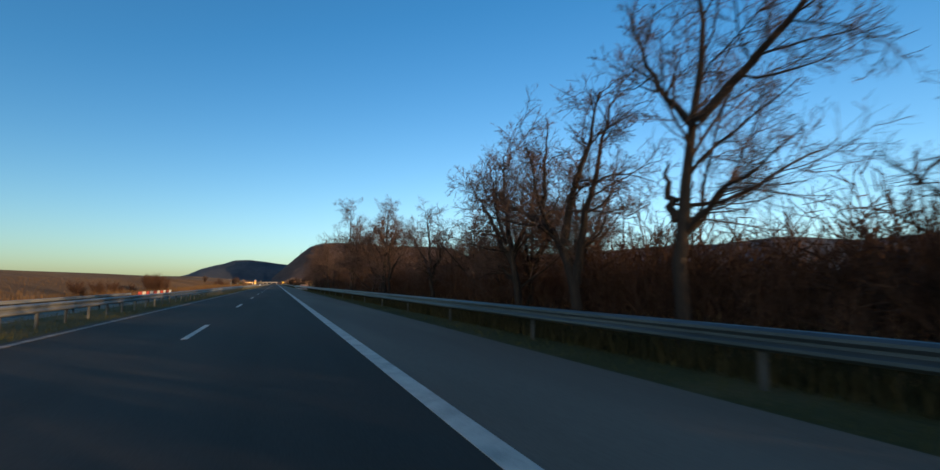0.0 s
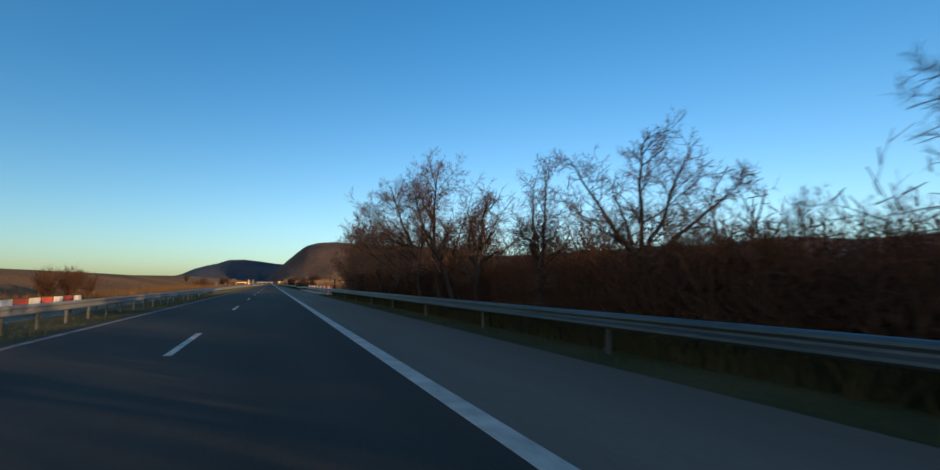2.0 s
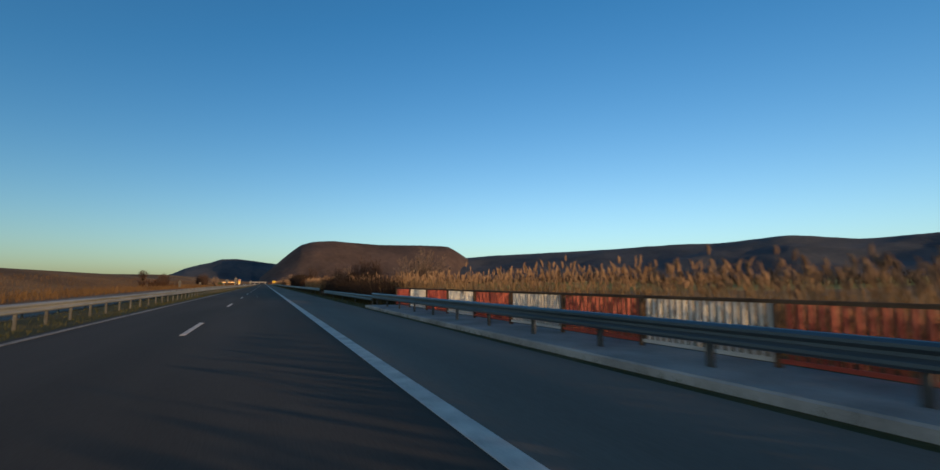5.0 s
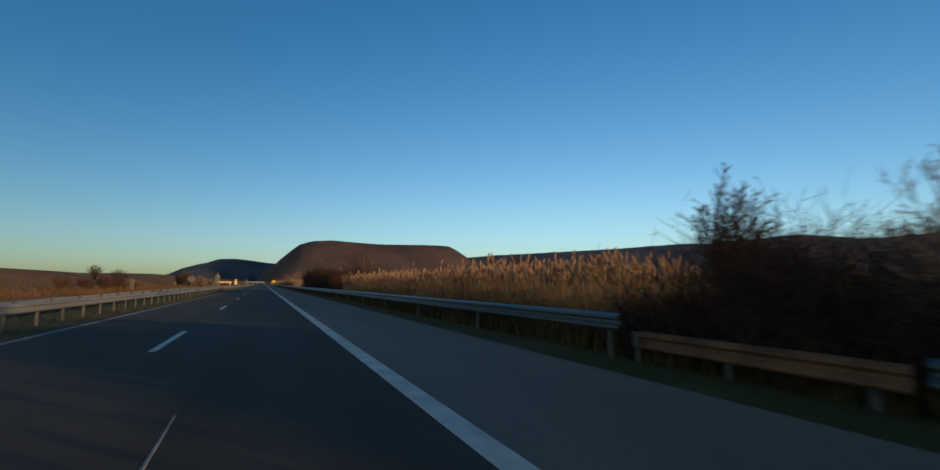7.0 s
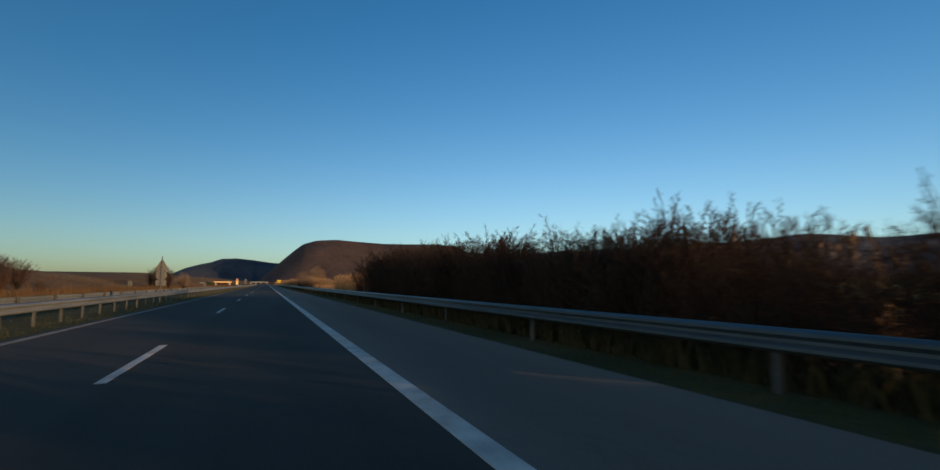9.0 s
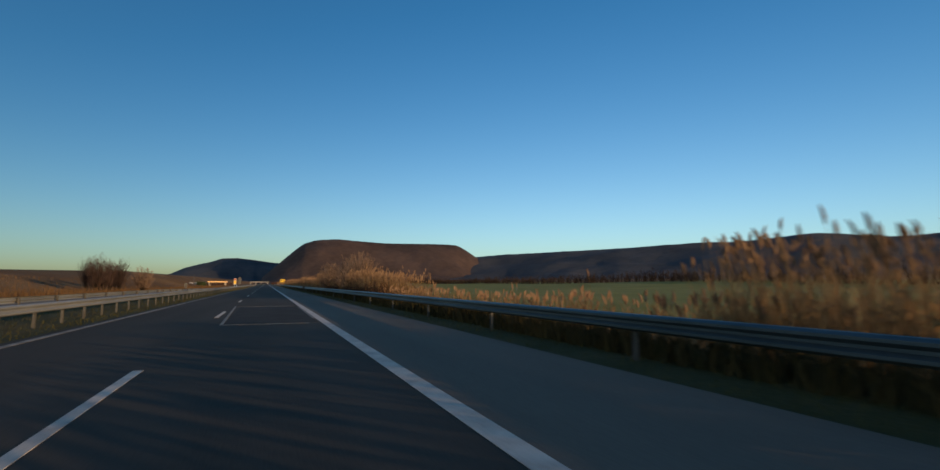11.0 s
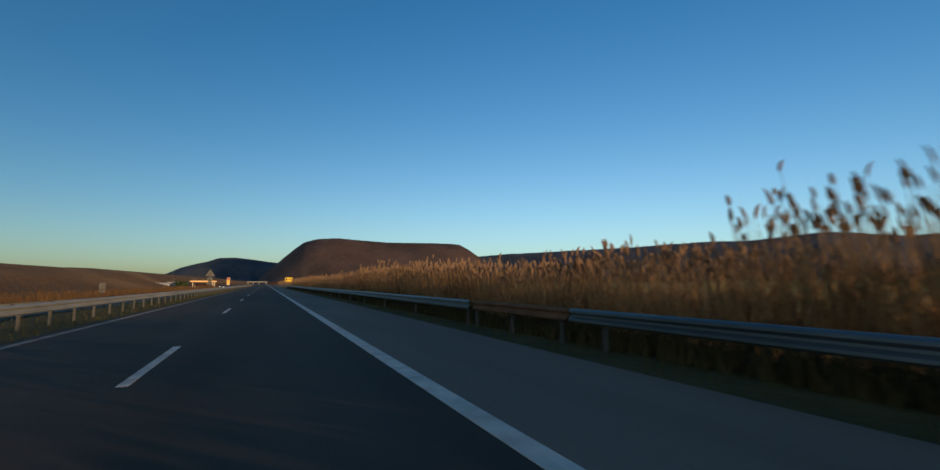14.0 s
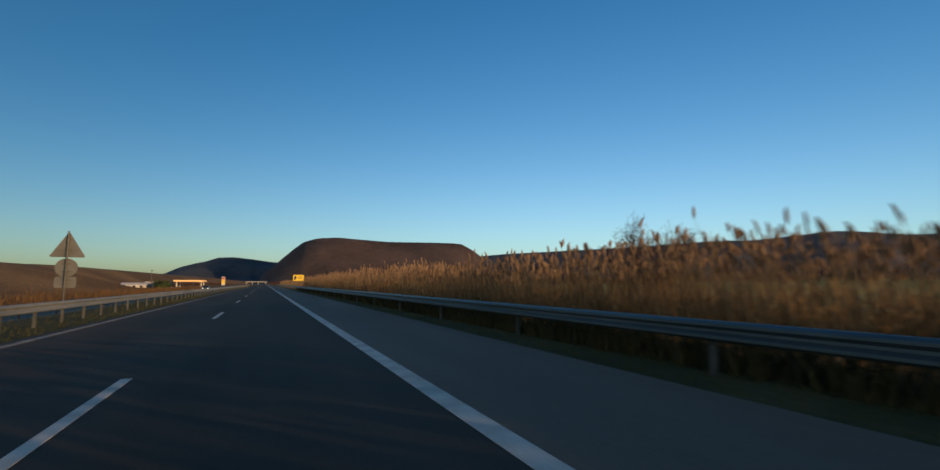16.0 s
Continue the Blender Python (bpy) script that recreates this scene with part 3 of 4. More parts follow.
big_tree(117, 7.0, 92.3, "heavy bare tree with limbs bent over the brush", 0.17,
         [([(0, 0, 0), (0, -.25, 1.5), (0, -.6, 2.9), (.05, -.8, 3.5)], 1.1), ([(0, -.75, 3.3), (0, -.5, 4.3), (-.1, .2, 5.0), (-.2, 1.3, 5.0), (-.3, 2.8, 5.7)], .8), ([(0, -.7, 3.2), (0, -.9, 5.0), (0, -.6, 7.8)], .6), ([(.05, -.75, 3.3), (.1, -1.5, 4.4), (.2, -2.2, 6.4)], .75), ([(-.1, .2, 5.0), (-.2, .8, 6.2), (-.2, 1.4, 7.6)], .4), ([(0, .5, 0), (0, .5, 1.6), (0, .2, 3.4), (0, .1, 5.2)], .55)])
small_tree(8, 8.1, 94.2, "bare tree with a thin wavy trunk", 5.0)
big_tree(119, 7.3, 95.4, "short thick bare tree with arching limbs", 0.18,
         [([(0, 0, 0), (0, 0, 1.4), (0, .05, 2.2), (-.1, 1.1, 2.8), (-.2, 2.3, 3.6), (-.2, 3.7, 5.2), (-.2, 4.0, 6.2)], 1), ([(0, 0, 2.0), (.1, -.5, 2.9), (.2, -1.3, 3.5), (.3, -2.5, 3.75)], .6), ([(-.2, 1.9, 3.3), (-.3, 3.0, 3.5), (-.3, 4.6, 3.6)], .45)])
big_tree(120, 7.5, 97.5, "slim bare tree with a tall forked crown", 0.13,
         [([(0, 0, 0), (0, 0, 1.6), (0, .05, 3.1), (-.1, .5, 4.2), (-.1, .5, 5.4), (-.1, .3, 6.3)], 1), ([(0, .05, 3.0), (.1, -.6, 3.9), (.1, -1.0, 5.4)], .65), ([(-.1, .5, 4.0), (-.2, 1.5, 4.7), (-.2, 2.2, 5.4)], .55)])
small_tree(10, 8.2, 102.0, "dense bare tree ending the roadside wood", 5.8)
small_tree(11, 8.4, 99.4, "bare tree with a tangled crown", 4.8)
small_tree(0, 9.6, 19.8, "low bare tree in the brown brush", 4.2)
small_tree(3, 10.4, 22.6, "low bushy bare tree in the brush", 4.4)
small_tree(1, 9.8, 25.4, "bare tree with a spreading crown in the brush", 4.6)
small_tree(4, 8.7, 27.6, "bare tree with fine twigs above the brush", 4.4)
small_tree(12, 8.8, 2.4, "bare tree with drooping side twigs", 4.6)
small_tree(13, 8.8, 12.6, "bare tree with a dark trunk", 5.6)
small_tree(14, 10.0, 57.5, "thin bare tree behind the brush", 3.2)
small_tree(15, 9.6, 87.5, "thin bare tree behind larger trunks", 6.0)


def shrub_meshes(seed, h, spread, stems=16, mat="twig", least=0.0048, stem_mat="bark", fine=6, wob=0.04, thick=0.008, foot_y=0.0, angle=34):
    rng = np.random.default_rng(seed)
    a = rng.uniform(0, 2 * math.pi, stems)
    o = np.sqrt(rng.uniform(0.02, 1, stems)) * spread
    top = np.stack([np.cos(a) * o, np.sin(a) * o, h * np.sqrt(np.clip(1.05 - (o / spread) ** 2 * 0.6, 0.1, 1)) * rng.uniform(0.84, 0.97, stems)], -1)
    foot = top * (0.12, 0.12, 0) + np.stack([0 * o, np.sign(top[:, 1]) * foot_y, 0 * o], -1)
    w = np.linspace(0, 1, 6)[None, :, None]
    paths = foot[:, None] * (1 - w) + top[:, None] * w
    paths[..., :2] *= (0.35 + 0.65 * w) ** 0.6
    paths[:, 1:] += rng.normal(size=(stems, 5, 3)) * wob * h / 4
    rad = np.full((stems, 1), thick * h) * np.linspace(1, 0.35, 6)[None]
    b1, r1 = grow(paths, rad, rng, 9, 0.2, angle, 0.34, 4, 0.12, 0.05, 0.6, 0.4, least * 1.5)
    b2, r2 = grow(b1, r1, rng, 4, 0.15, 40, 0.5, 3, 0.12, 0.06, 0.7, 0.5, least)
    b3, r3 = grow(b2, r2, rng, fine, 0.1, 34, 0.75, 2, 0.06, 0.05, 0.8, 0.5, least * 0.78)
    return mesh_of("trunk", *tubes(paths, rad, 5), stem_mat), mesh_of("crown", *merge([tubes(b1, r1, 3), ribbons(b2, r2, rng), ribbons(b3, r3, rng)]), mat)


def shrub(x, y, meshes, label, turn=0.0, size=1.0, group="", category="shrub"):
    ob = empty("shrub", x, y, float(ground_z(x, y)) - 0.05, turn)
    ob.scale = (size, size, size)
    part("trunk", meshes[0], None, ob)
    part("crown", meshes[1], None, ob)
    return tagged(ob, label, category, group)


def dome_meshes(seed, h, radius, fork=0.3, stems=40, mat="twig", wide=88, base=0.5, least=0.0072, thick=0.007, fine=5):
    """A bush whose limbs fan out from a low fork to a rounded outline."""
    rng = np.random.default_rng(seed)
    k = (np.arange(stems) + 0.5) / stems
    polar = np.arccos(1 - k * (1 - math.cos(math.radians(wide))))
    turn = k * stems * 2.39996 + rng.normal(size=stems) * 0.25
    reach = rng.uniform(0.80, 0.98, stems)
    tip = np.stack([np.cos(turn) * np.sin(polar) * radius, np.sin(turn) * np.sin(polar) * radius, h * base + (h - h * base) * np.cos(polar)], -1)
    tip[:, :2] *= reach[:, None]
    tip[:, 2] *= 0.12 + 0.86 * reach
    foot = np.concatenate([tip[:, :2] * 0.05, np.zeros((stems, 1))], -1)
    w = np.linspace(0, 1, 7)[None, :, None]
    split = np.clip((w - 0.12) / 0.88, 0, 1)
    paths = foot[:, None] * (1 - split) + tip[:, None] * split
    paths[..., 2:] = fork * np.clip(w / 0.12, 0, 1) + (tip[:, None, 2:] - fork) * split ** 1.12
    paths[:, 2:] += rng.normal(size=(stems, 5, 3)) * 0.011 * h
    rad = thick * h * np.linspace(1, 0.22, 7)[None] * rng.uniform(0.6, 1.25, (stems, 1))
    b1, r1 = grow(paths, rad, rng, 10, 0.30, 30, 0.30, 4, 0.11, 0.07, 0.6, 0.4, least * 1.5)
    b2, r2 = grow(b1, r1, rng, 5, 0.12, 36, 0.50, 3, 0.11, 0.06, 0.7, 0.5, least)
    b3, r3 = grow(b2, r2, rng, fine, 0.1, 34, 0.7, 2, 0.08, 0.05, 0.8, 0.5, least * 0.82)
    return mesh_of("trunk", *tubes(paths, rad, 5), "bark"), mesh_of("crown", *merge([tubes(b1, r1, 3), ribbons(b2, r2, rng), ribbons(b3, r3, rng)]), mat)


SHRUBS = [shrub_meshes(300 + k, 4.0, 1.5 + 0.2 * k, 26, "pale_twig") for k in range(3)]
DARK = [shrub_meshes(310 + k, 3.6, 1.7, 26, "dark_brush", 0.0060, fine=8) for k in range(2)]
TALL = [shrub_meshes(320, 6.2, 1.95, 30, "twig", 0.006, fine=3, wob=0.022, thick=0.0062, foot_y=0.75, angle=26),
        shrub_meshes(322, 5.6, 2.4, 80, "twig", 0.0048, fine=5, wob=0.016, thick=0.004, angle=26)]
UPRIGHT = [shrub_meshes(340, 5.6, 1.45, 46, "twig", 0.0055, fine=5, wob=0.018, thick=0.0042, angle=22),
           shrub_meshes(341, 5.1, 0.8, 18, "twig", 0.0055, fine=5, wob=0.018, thick=0.0045, angle=26),
           shrub_meshes(342, 5.0, 2.3, 60, "twig", 0.0065, fine=7, wob=0.03, thick=0.005, angle=36)]
for k, (x, y, size) in enumerate([(8.0, 106.0, 0.60), (7.9, 104.0, 0.62), (8.0, 332.4, 0.84)]):
    shrub(x, y, SHRUBS[k], "bare grey-brown shrub among the dry reeds", 57 * k, size, "shrubs among the reeds")
DOMES = [dome_meshes(350, 4.2, 1.30, 0.3, 46, base=0.58, wide=80), dome_meshes(351, 4.2, 0.72, 1.2, 20, base=0.66, wide=84), dome_meshes(352, 4.0, 1.55, 0.4, 44, "pale_twig", base=0.50),
         dome_meshes(353, 5.4, 2.0, 0.5, 88, "pale_twig", base=0.47, wide=97, thick=0.0048), dome_meshes(354, 4.2, 1.6, 0.95, 66, "pale_twig", base=0.50, wide=98, thick=0.007)]
for k, (x, y, m, top, label) in enumerate([
        (9.5, 178.1, 0, 4.15, "upright bare shrub with dense fine branches"), (10.6, 176.6, 1, 4.2, "narrow bare shrub fanning above dark brush"),
        (7.95, 184.1, 1, 3.45, "slim bare shrub at the end of the brush"), (8.3, 180.8, 2, 3.2, "low rounded bare shrub in dark brush"),
        (12.7, 171.2, 2, 3.9, "grey rounded bare shrub behind the reeds"), (14.4, 170.8, 2, 4.7, "broad grey bare shrub behind the reeds"),
        (10.5, 338.6, 3, 5.25, "large rounded bare shrub behind the guard rail"), (9.5, 340.9, 3, 4.95, "smaller rounded bare shrub beside a larger one"),
        (7.9, 348.1, 4, 4.3, "round-headed bare shrub on a short dark trunk")]):
    z = float(ground_z(x, y)) - 0.05
    shrub(x, y, DOMES[m], label, 83 * k, (top - z) / (4.2, 4.2, 4.0, 5.4, 4.2)[m], "shrubs among the reeds")
shrub(8.45, 224.0, TALL[0], "tall open bare shrub with upright branches", 0, 0.81)
shrub(12.5, 422.0, TALL[1], "bare shrub rising above the reeds", 0, 0.74)
rng = np.random.default_rng(5)
for k in range(52):
    y = 236.6 + 29 * (k + rng.uniform()) / 52
    shrub(7.4 + 2.2 * rng.uniform(), y, DARK[k % 2], "dense dark shrub in a roadside thicket", 40 * k, (0.84 + 0.009 * (y - 237)) * rng.uniform(0.92, 1.08), "shrubs of the dark thicket")
for x, y, m, s in [(-30, 310, 2, 0.84), (-30, 306, 0, 0.72), (-40, 330, 2, 0.8), (-28, 290, 2, 0.6), (-36, 170, 2, 0.66)]:
    shrub(x, y, UPRIGHT[m], "bare shrub beyond the opposite carriageway", 31 * s * m, s, "shrubs along the far verge")



def twig_field(name, n, x0, x1, y0, y1, h0, h1, mat, label, seed, shoots=5, r=0.008):
    """Brush that nobody could count: leaning stems with side shoots."""
    rng = np.random.default_rng(seed)
    x, y = rng.uniform(x0, x1, n), rng.uniform(y0, y1, n)
    h = rng.uniform(h0, h1, n) * (0.8 + 0.25 * np.sin(y * 0.9 + 1.3 * np.sin(y * 0.31)) * np.cos(x * 0.8))
    lean = rng.normal(size=(n, 2)) * 0.28
    w = np.linspace(0, 1, 4)[None, :, None]
    foot = np.stack([x, y, ground_z(x, y) - 0.05], -1)
    top = foot + np.stack([lean[:, 0] * h, lean[:, 1] * h, h], -1)
    p = foot[:, None] * (1 - w) + top[:, None] * w
    p[:, 1:] += rng.normal(size=(n, 3, 3)) * 0.07
    rad = np.full((n, 1), r) * np.linspace(1.2, 0.5, 4)[None] * rng.uniform(0.7, 1.5, (n, 1))
    b, rb = grow(p, rad, rng, shoots, 0.1, 40, 0.5, 3, 0.15, 0.08, 0.7, 0.5, r * 0.55)
    c, rc = grow(b, rb, rng, 2, 0.2, 45, 0.7, 2, 0.15, 0.0, 0.9, 0.6, r * 0.58)
    ob = part(name, merge([tubes(p, rad, 3), ribbons(b, rb, rng), ribbons(c, rc, rng)]), mat)
    return tagged(ob, label, "brush", kind="stuff")


BROWN = [shrub_meshes(330 + k, 4.6, 1.9, 22, "brush", 0.0065, "brush", 7) for k in range(3)]
rng = np.random.default_rng(9)
for k in range(84):
    y = -4 + 107 * (k + rng.uniform()) / 84
    size = rng.uniform(0.54, 0.72) + 0.1 * float(smooth(48, 75, y)) * (0.55 if y > 96 else 1)
    shrub(rng.uniform(8.5, 12.4), y, BROWN[k % 3], "dense brown leafless shrub under the trees", 47 * k, size, "shrubs of the roadside wood")
for x, y, size in [(8.7, 105.2, 0.66), (9.4, 106.8, 0.70), (8.6, 107.2, 0.52), (8.0, 235.6, 0.53), (8.2, 233.7, 0.45), (8.7, 236.7, 0.60), (7.9, 232.2, 0.36), (7.6, 270.0, 0.67), (8.2, 262.3, 0.73), (8.8, 258.6, 0.69), (8.0, 264.9, 0.60)]:
    shrub(x, y, BROWN[int(y) % 3], "reddish-brown leafless shrub in a dark thicket", 70 * x, size, "shrubs of the dark thicket")
THICK = dome_meshes(355, 4.0, 1.55, 0.4, 56, "brush", base=0.52, wide=92)
for k, (x, y, size) in enumerate([(9.4, 237.6, 0.95), (9.8, 236.4, 0.86), (10.0, 239.0, 0.90), (10.0, 240.6, 0.80), (8.3, 234.4, 0.74), (7.9, 231.9, 0.72), (7.7, 229.6, 0.52), (8.2, 236.4, 0.64)]):
    shrub(x, y, THICK, "domed reddish-brown shrub above the dark thicket", 70 * k, size, "shrubs of the dark thicket")
for k, (x, y, size) in enumerate([(-25, 122.5, 0.72), (-26, 126.5, 0.92), (-25, 131, 0.98), (-26.5, 135, 0.98), (-25.5, 139.5, 0.85), (-27, 129, 0.95), (-26, 133, 0.98)]):
    shrub(x, y, BROWN[k % 3], "dense rounded brown shrub beyond the far railing", 30 + 77 * k, size, "shrubs along the far verge")
for k in range(9):
    shrub(-26.0 - 1.3 * (k % 3), 377 + 2.3 * k, UPRIGHT[k % 2], "tall dense bare shrub on the far bank", 50 * k, 1.14 - 0.08 * (k % 3), "shrubs along the far verge")
shrub(-22.0, 389.5, DOMES[2], "round bare shrub on the far bank", 20, 1.32, "shrubs along the far verge")
for k in range(22):
    y = 84 + 3.0 * k if k < 11 else 270 + 3.4 * (k - 11)
    shrub(-25.5 - 1.4 * (k % 3), y, BROWN[k % 3], "low brown scrub shrub on the far bank", 61 * k, 0.40 + 0.1 * ((k * 7) % 3), "shrubs along the far verge")
# mostly unseen back layer, added to keep low sun off brush and road
twig_field("thicket", 3400, 11.6, 18.5, -34, 102, 2.8, 5.0, "brush", "brown leafless brush added behind the trees to block low sun", 40, 5, 0.032)
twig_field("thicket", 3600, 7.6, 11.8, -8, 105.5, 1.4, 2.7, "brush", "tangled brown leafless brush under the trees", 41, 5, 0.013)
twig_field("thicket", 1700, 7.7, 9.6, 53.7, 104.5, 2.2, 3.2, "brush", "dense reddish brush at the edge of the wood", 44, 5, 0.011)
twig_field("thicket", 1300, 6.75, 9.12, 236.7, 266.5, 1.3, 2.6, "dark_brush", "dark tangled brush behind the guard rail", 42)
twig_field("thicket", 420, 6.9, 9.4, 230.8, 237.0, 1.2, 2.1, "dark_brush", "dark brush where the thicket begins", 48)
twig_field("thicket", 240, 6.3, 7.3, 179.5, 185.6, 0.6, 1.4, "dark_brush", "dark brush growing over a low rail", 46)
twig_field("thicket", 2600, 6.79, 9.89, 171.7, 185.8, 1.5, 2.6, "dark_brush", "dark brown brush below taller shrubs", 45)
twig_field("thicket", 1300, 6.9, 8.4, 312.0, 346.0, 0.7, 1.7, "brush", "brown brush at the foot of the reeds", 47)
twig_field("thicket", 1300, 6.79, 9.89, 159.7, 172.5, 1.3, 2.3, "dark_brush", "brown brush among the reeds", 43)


def reeds(n, x0, x1, y0, y1, tall, seed, stray=0.04, over=1.22):
    """Dry reed stalks with blades; returns stalk and plume pieces."""
    rng = np.random.default_rng(seed)
    x, y = x0 + (x1 - x0) * rng.uniform(0, 1, n) ** 1.4, rng.uniform(y0, y1, n)
    patchy = 0.5 + 0.5 * np.sin(y * 0.55 + 2 * np.sin(y * 0.21 + x * 0.6))
    h = tall * (0.70 + 0.26 * rng.uniform(0, 1, n) ** 0.6 * (0.55 + 0.45 * patchy) + 0.04 * rng.normal(size=n))
    h = h * np.where(rng.uniform(0, 1, n) < stray, rng.uniform(1.06, over, n), 1.0)
    foot = np.stack([x, y, ground_z(x, y) - 0.05], -1)
    wind = np.array([-0.05, 0.10])
    lean = rng.normal(size=(n, 2)) * 0.05 + wind
    w = np.linspace(0, 1, 3)[None, :, None]
    off = np.concatenate([lean[:, None] * w ** 1.8, w.repeat(n, 0)], -1) * h[:, None, None]
    p = foot[:, None] + off
    stalk = ribbons(p, np.full((n, 1), 0.007) * np.array([[1.2, 1.0, 0.6]]), rng)
    # blades: two bent ribbons a stalk
    pieces = []
    for k in range(3):
        t = rng.uniform(0.08 + 0.12 * k, 0.3 + 0.14 * k, n)[:, None]
        at = foot + np.concatenate([lean * t ** 1.8, t], -1) * h[:, None]
        a = rng.uniform(0, 2 * math.pi, n)
        d = np.stack([np.cos(a), np.sin(a), np.zeros(n)], -1)
        s = np.stack([-np.sin(a), np.cos(a), np.zeros(n)], -1) * 0.019
        L = rng.uniform(0.3, 0.6, n)[:, None]
        m1 = at + d * L * 0.22 + np.array([0, 0, 1]) * L * 0.75
        m2 = at + d * L * 0.62 + np.array([0, 0, 1]) * L * rng.uniform(0.7, 1.4, (n, 1))
        v = np.stack([at - s * 0.6, at + s * 0.6, m1 + s, m1 - s, m2 + s * 0.2, m2 - s * 0.2], 1).reshape(-1, 3)
        b = np.arange(n)[:, None] * 6
        q = np.concatenate([b + np.array([[0, 1, 2, 3]]), b + np.array([[3, 2, 4, 5]])])
        pieces.append((v, q))
    leaf = merge([stalk, *pieces])
    # plumes on the taller stalks
    keep = np.where(rng.uniform(0, 1, n) < 0.5)[0]
    m = len(keep)
    tip = p[keep, -1]
    a = rng.normal(0.4, 0.7, m)
    L = rng.uniform(0.24, 0.42, m)
    w = np.linspace(0, 1, 4)[None, :]
    pth = np.stack([tip[:, 0:1] + np.sin(a)[:, None] * L[:, None] * 0.28 * w ** 2, tip[:, 1:2] + np.cos(a)[:, None] * L[:, None] * 0.28 * w ** 2, tip[:, 2:3] - 0.03 + L[:, None] * (w - 0.18 * w ** 2)], -1)
    rad = np.array([[0.008, 0.040, 0.034, 0.005]]) * rng.uniform(0.7, 1.25, (m, 1))
    ob = part("reeds", leaf, "reed")
    tagged(ob, "tall dry golden reeds beside the guard rail", "reeds", kind="stuff")
    part("plumes", tubes(pth, rad, 3), "plume", ob, "brown feathery seed heads")


reeds(5200, 8.9, 15.0, 108.8, 163.4, 2.15, 61)
reeds(2450, 7.6, 9.8, 185.8, 227.6, 1.93, 73)
reeds(5000, 7.6, 9.8, 319.4, 517.4, 2.03, 74)
reeds(260, 7.6, 11.9, 160.4, 180.4, 2.27, 62)
reeds(4100, 7.6, 11.9, 186.2, 228.2, 2.33, 63)
reeds(700, 9.3, 11.9, 233.4, 259.4, 2.43, 72)
reeds(1980, 7.6, 11.9, 265.4, 287.4, 2.37, 64)
reeds(700, 7.6, 11.0, 285.4, 317.4, 1.20, 65, 0.08, 1.5)
reeds(2000, 7.6, 11.9, 315.4, 333.4, 2.55, 66, 0.13, 1.27)
reeds(1700, 7.6, 11.9, 332.4, 352.4, 2.13, 76)
reeds(1300, 7.6, 11.9, 351.4, 363.4, 3.18, 67)
reeds(2376, 7.6, 11.9, 363.4, 385.4, 2.45, 68)
reeds(2500, 7.6, 11.9, 383.4, 407.4, 2.80, 69, 0.10, 1.24)
reeds(2900, 7.6, 11.9, 406.4, 437.4, 2.55, 75)
reeds(3960, 7.6, 11.9, 437.4, 517.4, 2.90, 70)
reeds(1980, 7.6, 11.9, 517.4, 697.4, 2.80, 71)


def blades(name, n, x0, x1, y0, y1, h0, h1, mat, label, seed, wide=0.006):
    rng = np.random.default_rng(seed)
    x, y = rng.uniform(x0, x1, n), rng.uniform(y0, y1, n)
    h = rng.uniform(h0, h1, n) * (0.7 + 0.5 * np.abs(np.sin(y * 0.7 + 3 * np.sin(x * 0.9 + y * 0.13))))
    a = rng.uniform(0, 2 * math.pi, n)
    lean = rng.normal(size=(n, 2)) * 0.35
    foot = np.stack([x, y, ground_z(x, y) - 0.02], -1)
    s = np.stack([np.cos(a), np.sin(a), np.zeros(n)], -1) * wide
    mid = foot + np.stack([lean[:, 0] * h * 0.4, lean[:, 1] * h * 0.4, h * 0.6], -1)
    top = foot + np.stack([lean[:, 0] * h, lean[:, 1] * h, h], -1)
    v = np.stack([foot - s, foot + s, mid + s * 0.8, mid - s * 0.8, top + s * 0.15, top - s * 0.15], 1).reshape(-1, 3)
    b = np.arange(n)[:, None] * 6
    ob = part(name, (v, np.concatenate([b + np.array([[0, 1, 2, 3]]), b + np.array([[3, 2, 4, 5]])])), mat)
    return tagged(ob, label, "grass", kind="stuff")


blades("verge_grass", 40000, 5.0, 7.0, -10, 500, 0.05, 0.15, "grass", "short green and straw-coloured verge grass", 81, 0.006)
blades("median_grass", 36000, -7.8, -5.4, -10, 470, 0.04, 0.15, "grass", "short straw-coloured grass along the lane edge", 86, 0.006)
blades("median_grass", 18000, -11.9, -7.6, -10, 480, 0.06, 0.24, "grass", "rough green and straw-coloured median grass", 82, 0.007)
blades("far_bank_grass", 28000, -44, -21.6, -20, 640, 0.15, 0.55, "bank", "reddish-brown dead grass on the far bank", 83, 0.02)
blades("far_bank_grass", 22000, -27, -21.8, 60, 640, 0.4, 1.2, "bank", "tall reddish-brown dead grass at the foot of the bank", 85, 0.016)
# these dark blades give the shaded band under the reeds and brush
blades("rank_grass", 46000, 6.35, 7.5, 155, 520, 0.32, 0.62, "rank", "rank grass coloured dark for the shade under the reeds", 87, 0.026)
blades("rank_grass", 22000, 6.35, 7.5, -10, 108, 0.32, 0.62, "rank", "rank grass coloured dark for the shade behind the guard rail", 88, 0.014)
blades("dry_undergrowth", 13000, 7.7, 11, -8, 107, 0.3, 0.9, "dry", "dead brown grass under the brush", 84, 0.012)

# ---- barriers ----
W = [(0.0, 0.72), (0.035, 0.712), (0.080, 0.675), (0.080, 0.635), (0.022, 0.585), (0.022, 0.545), (0.080, 0.495), (0.080, 0.455), (0.035, 0.418), (0.0, 0.41)]


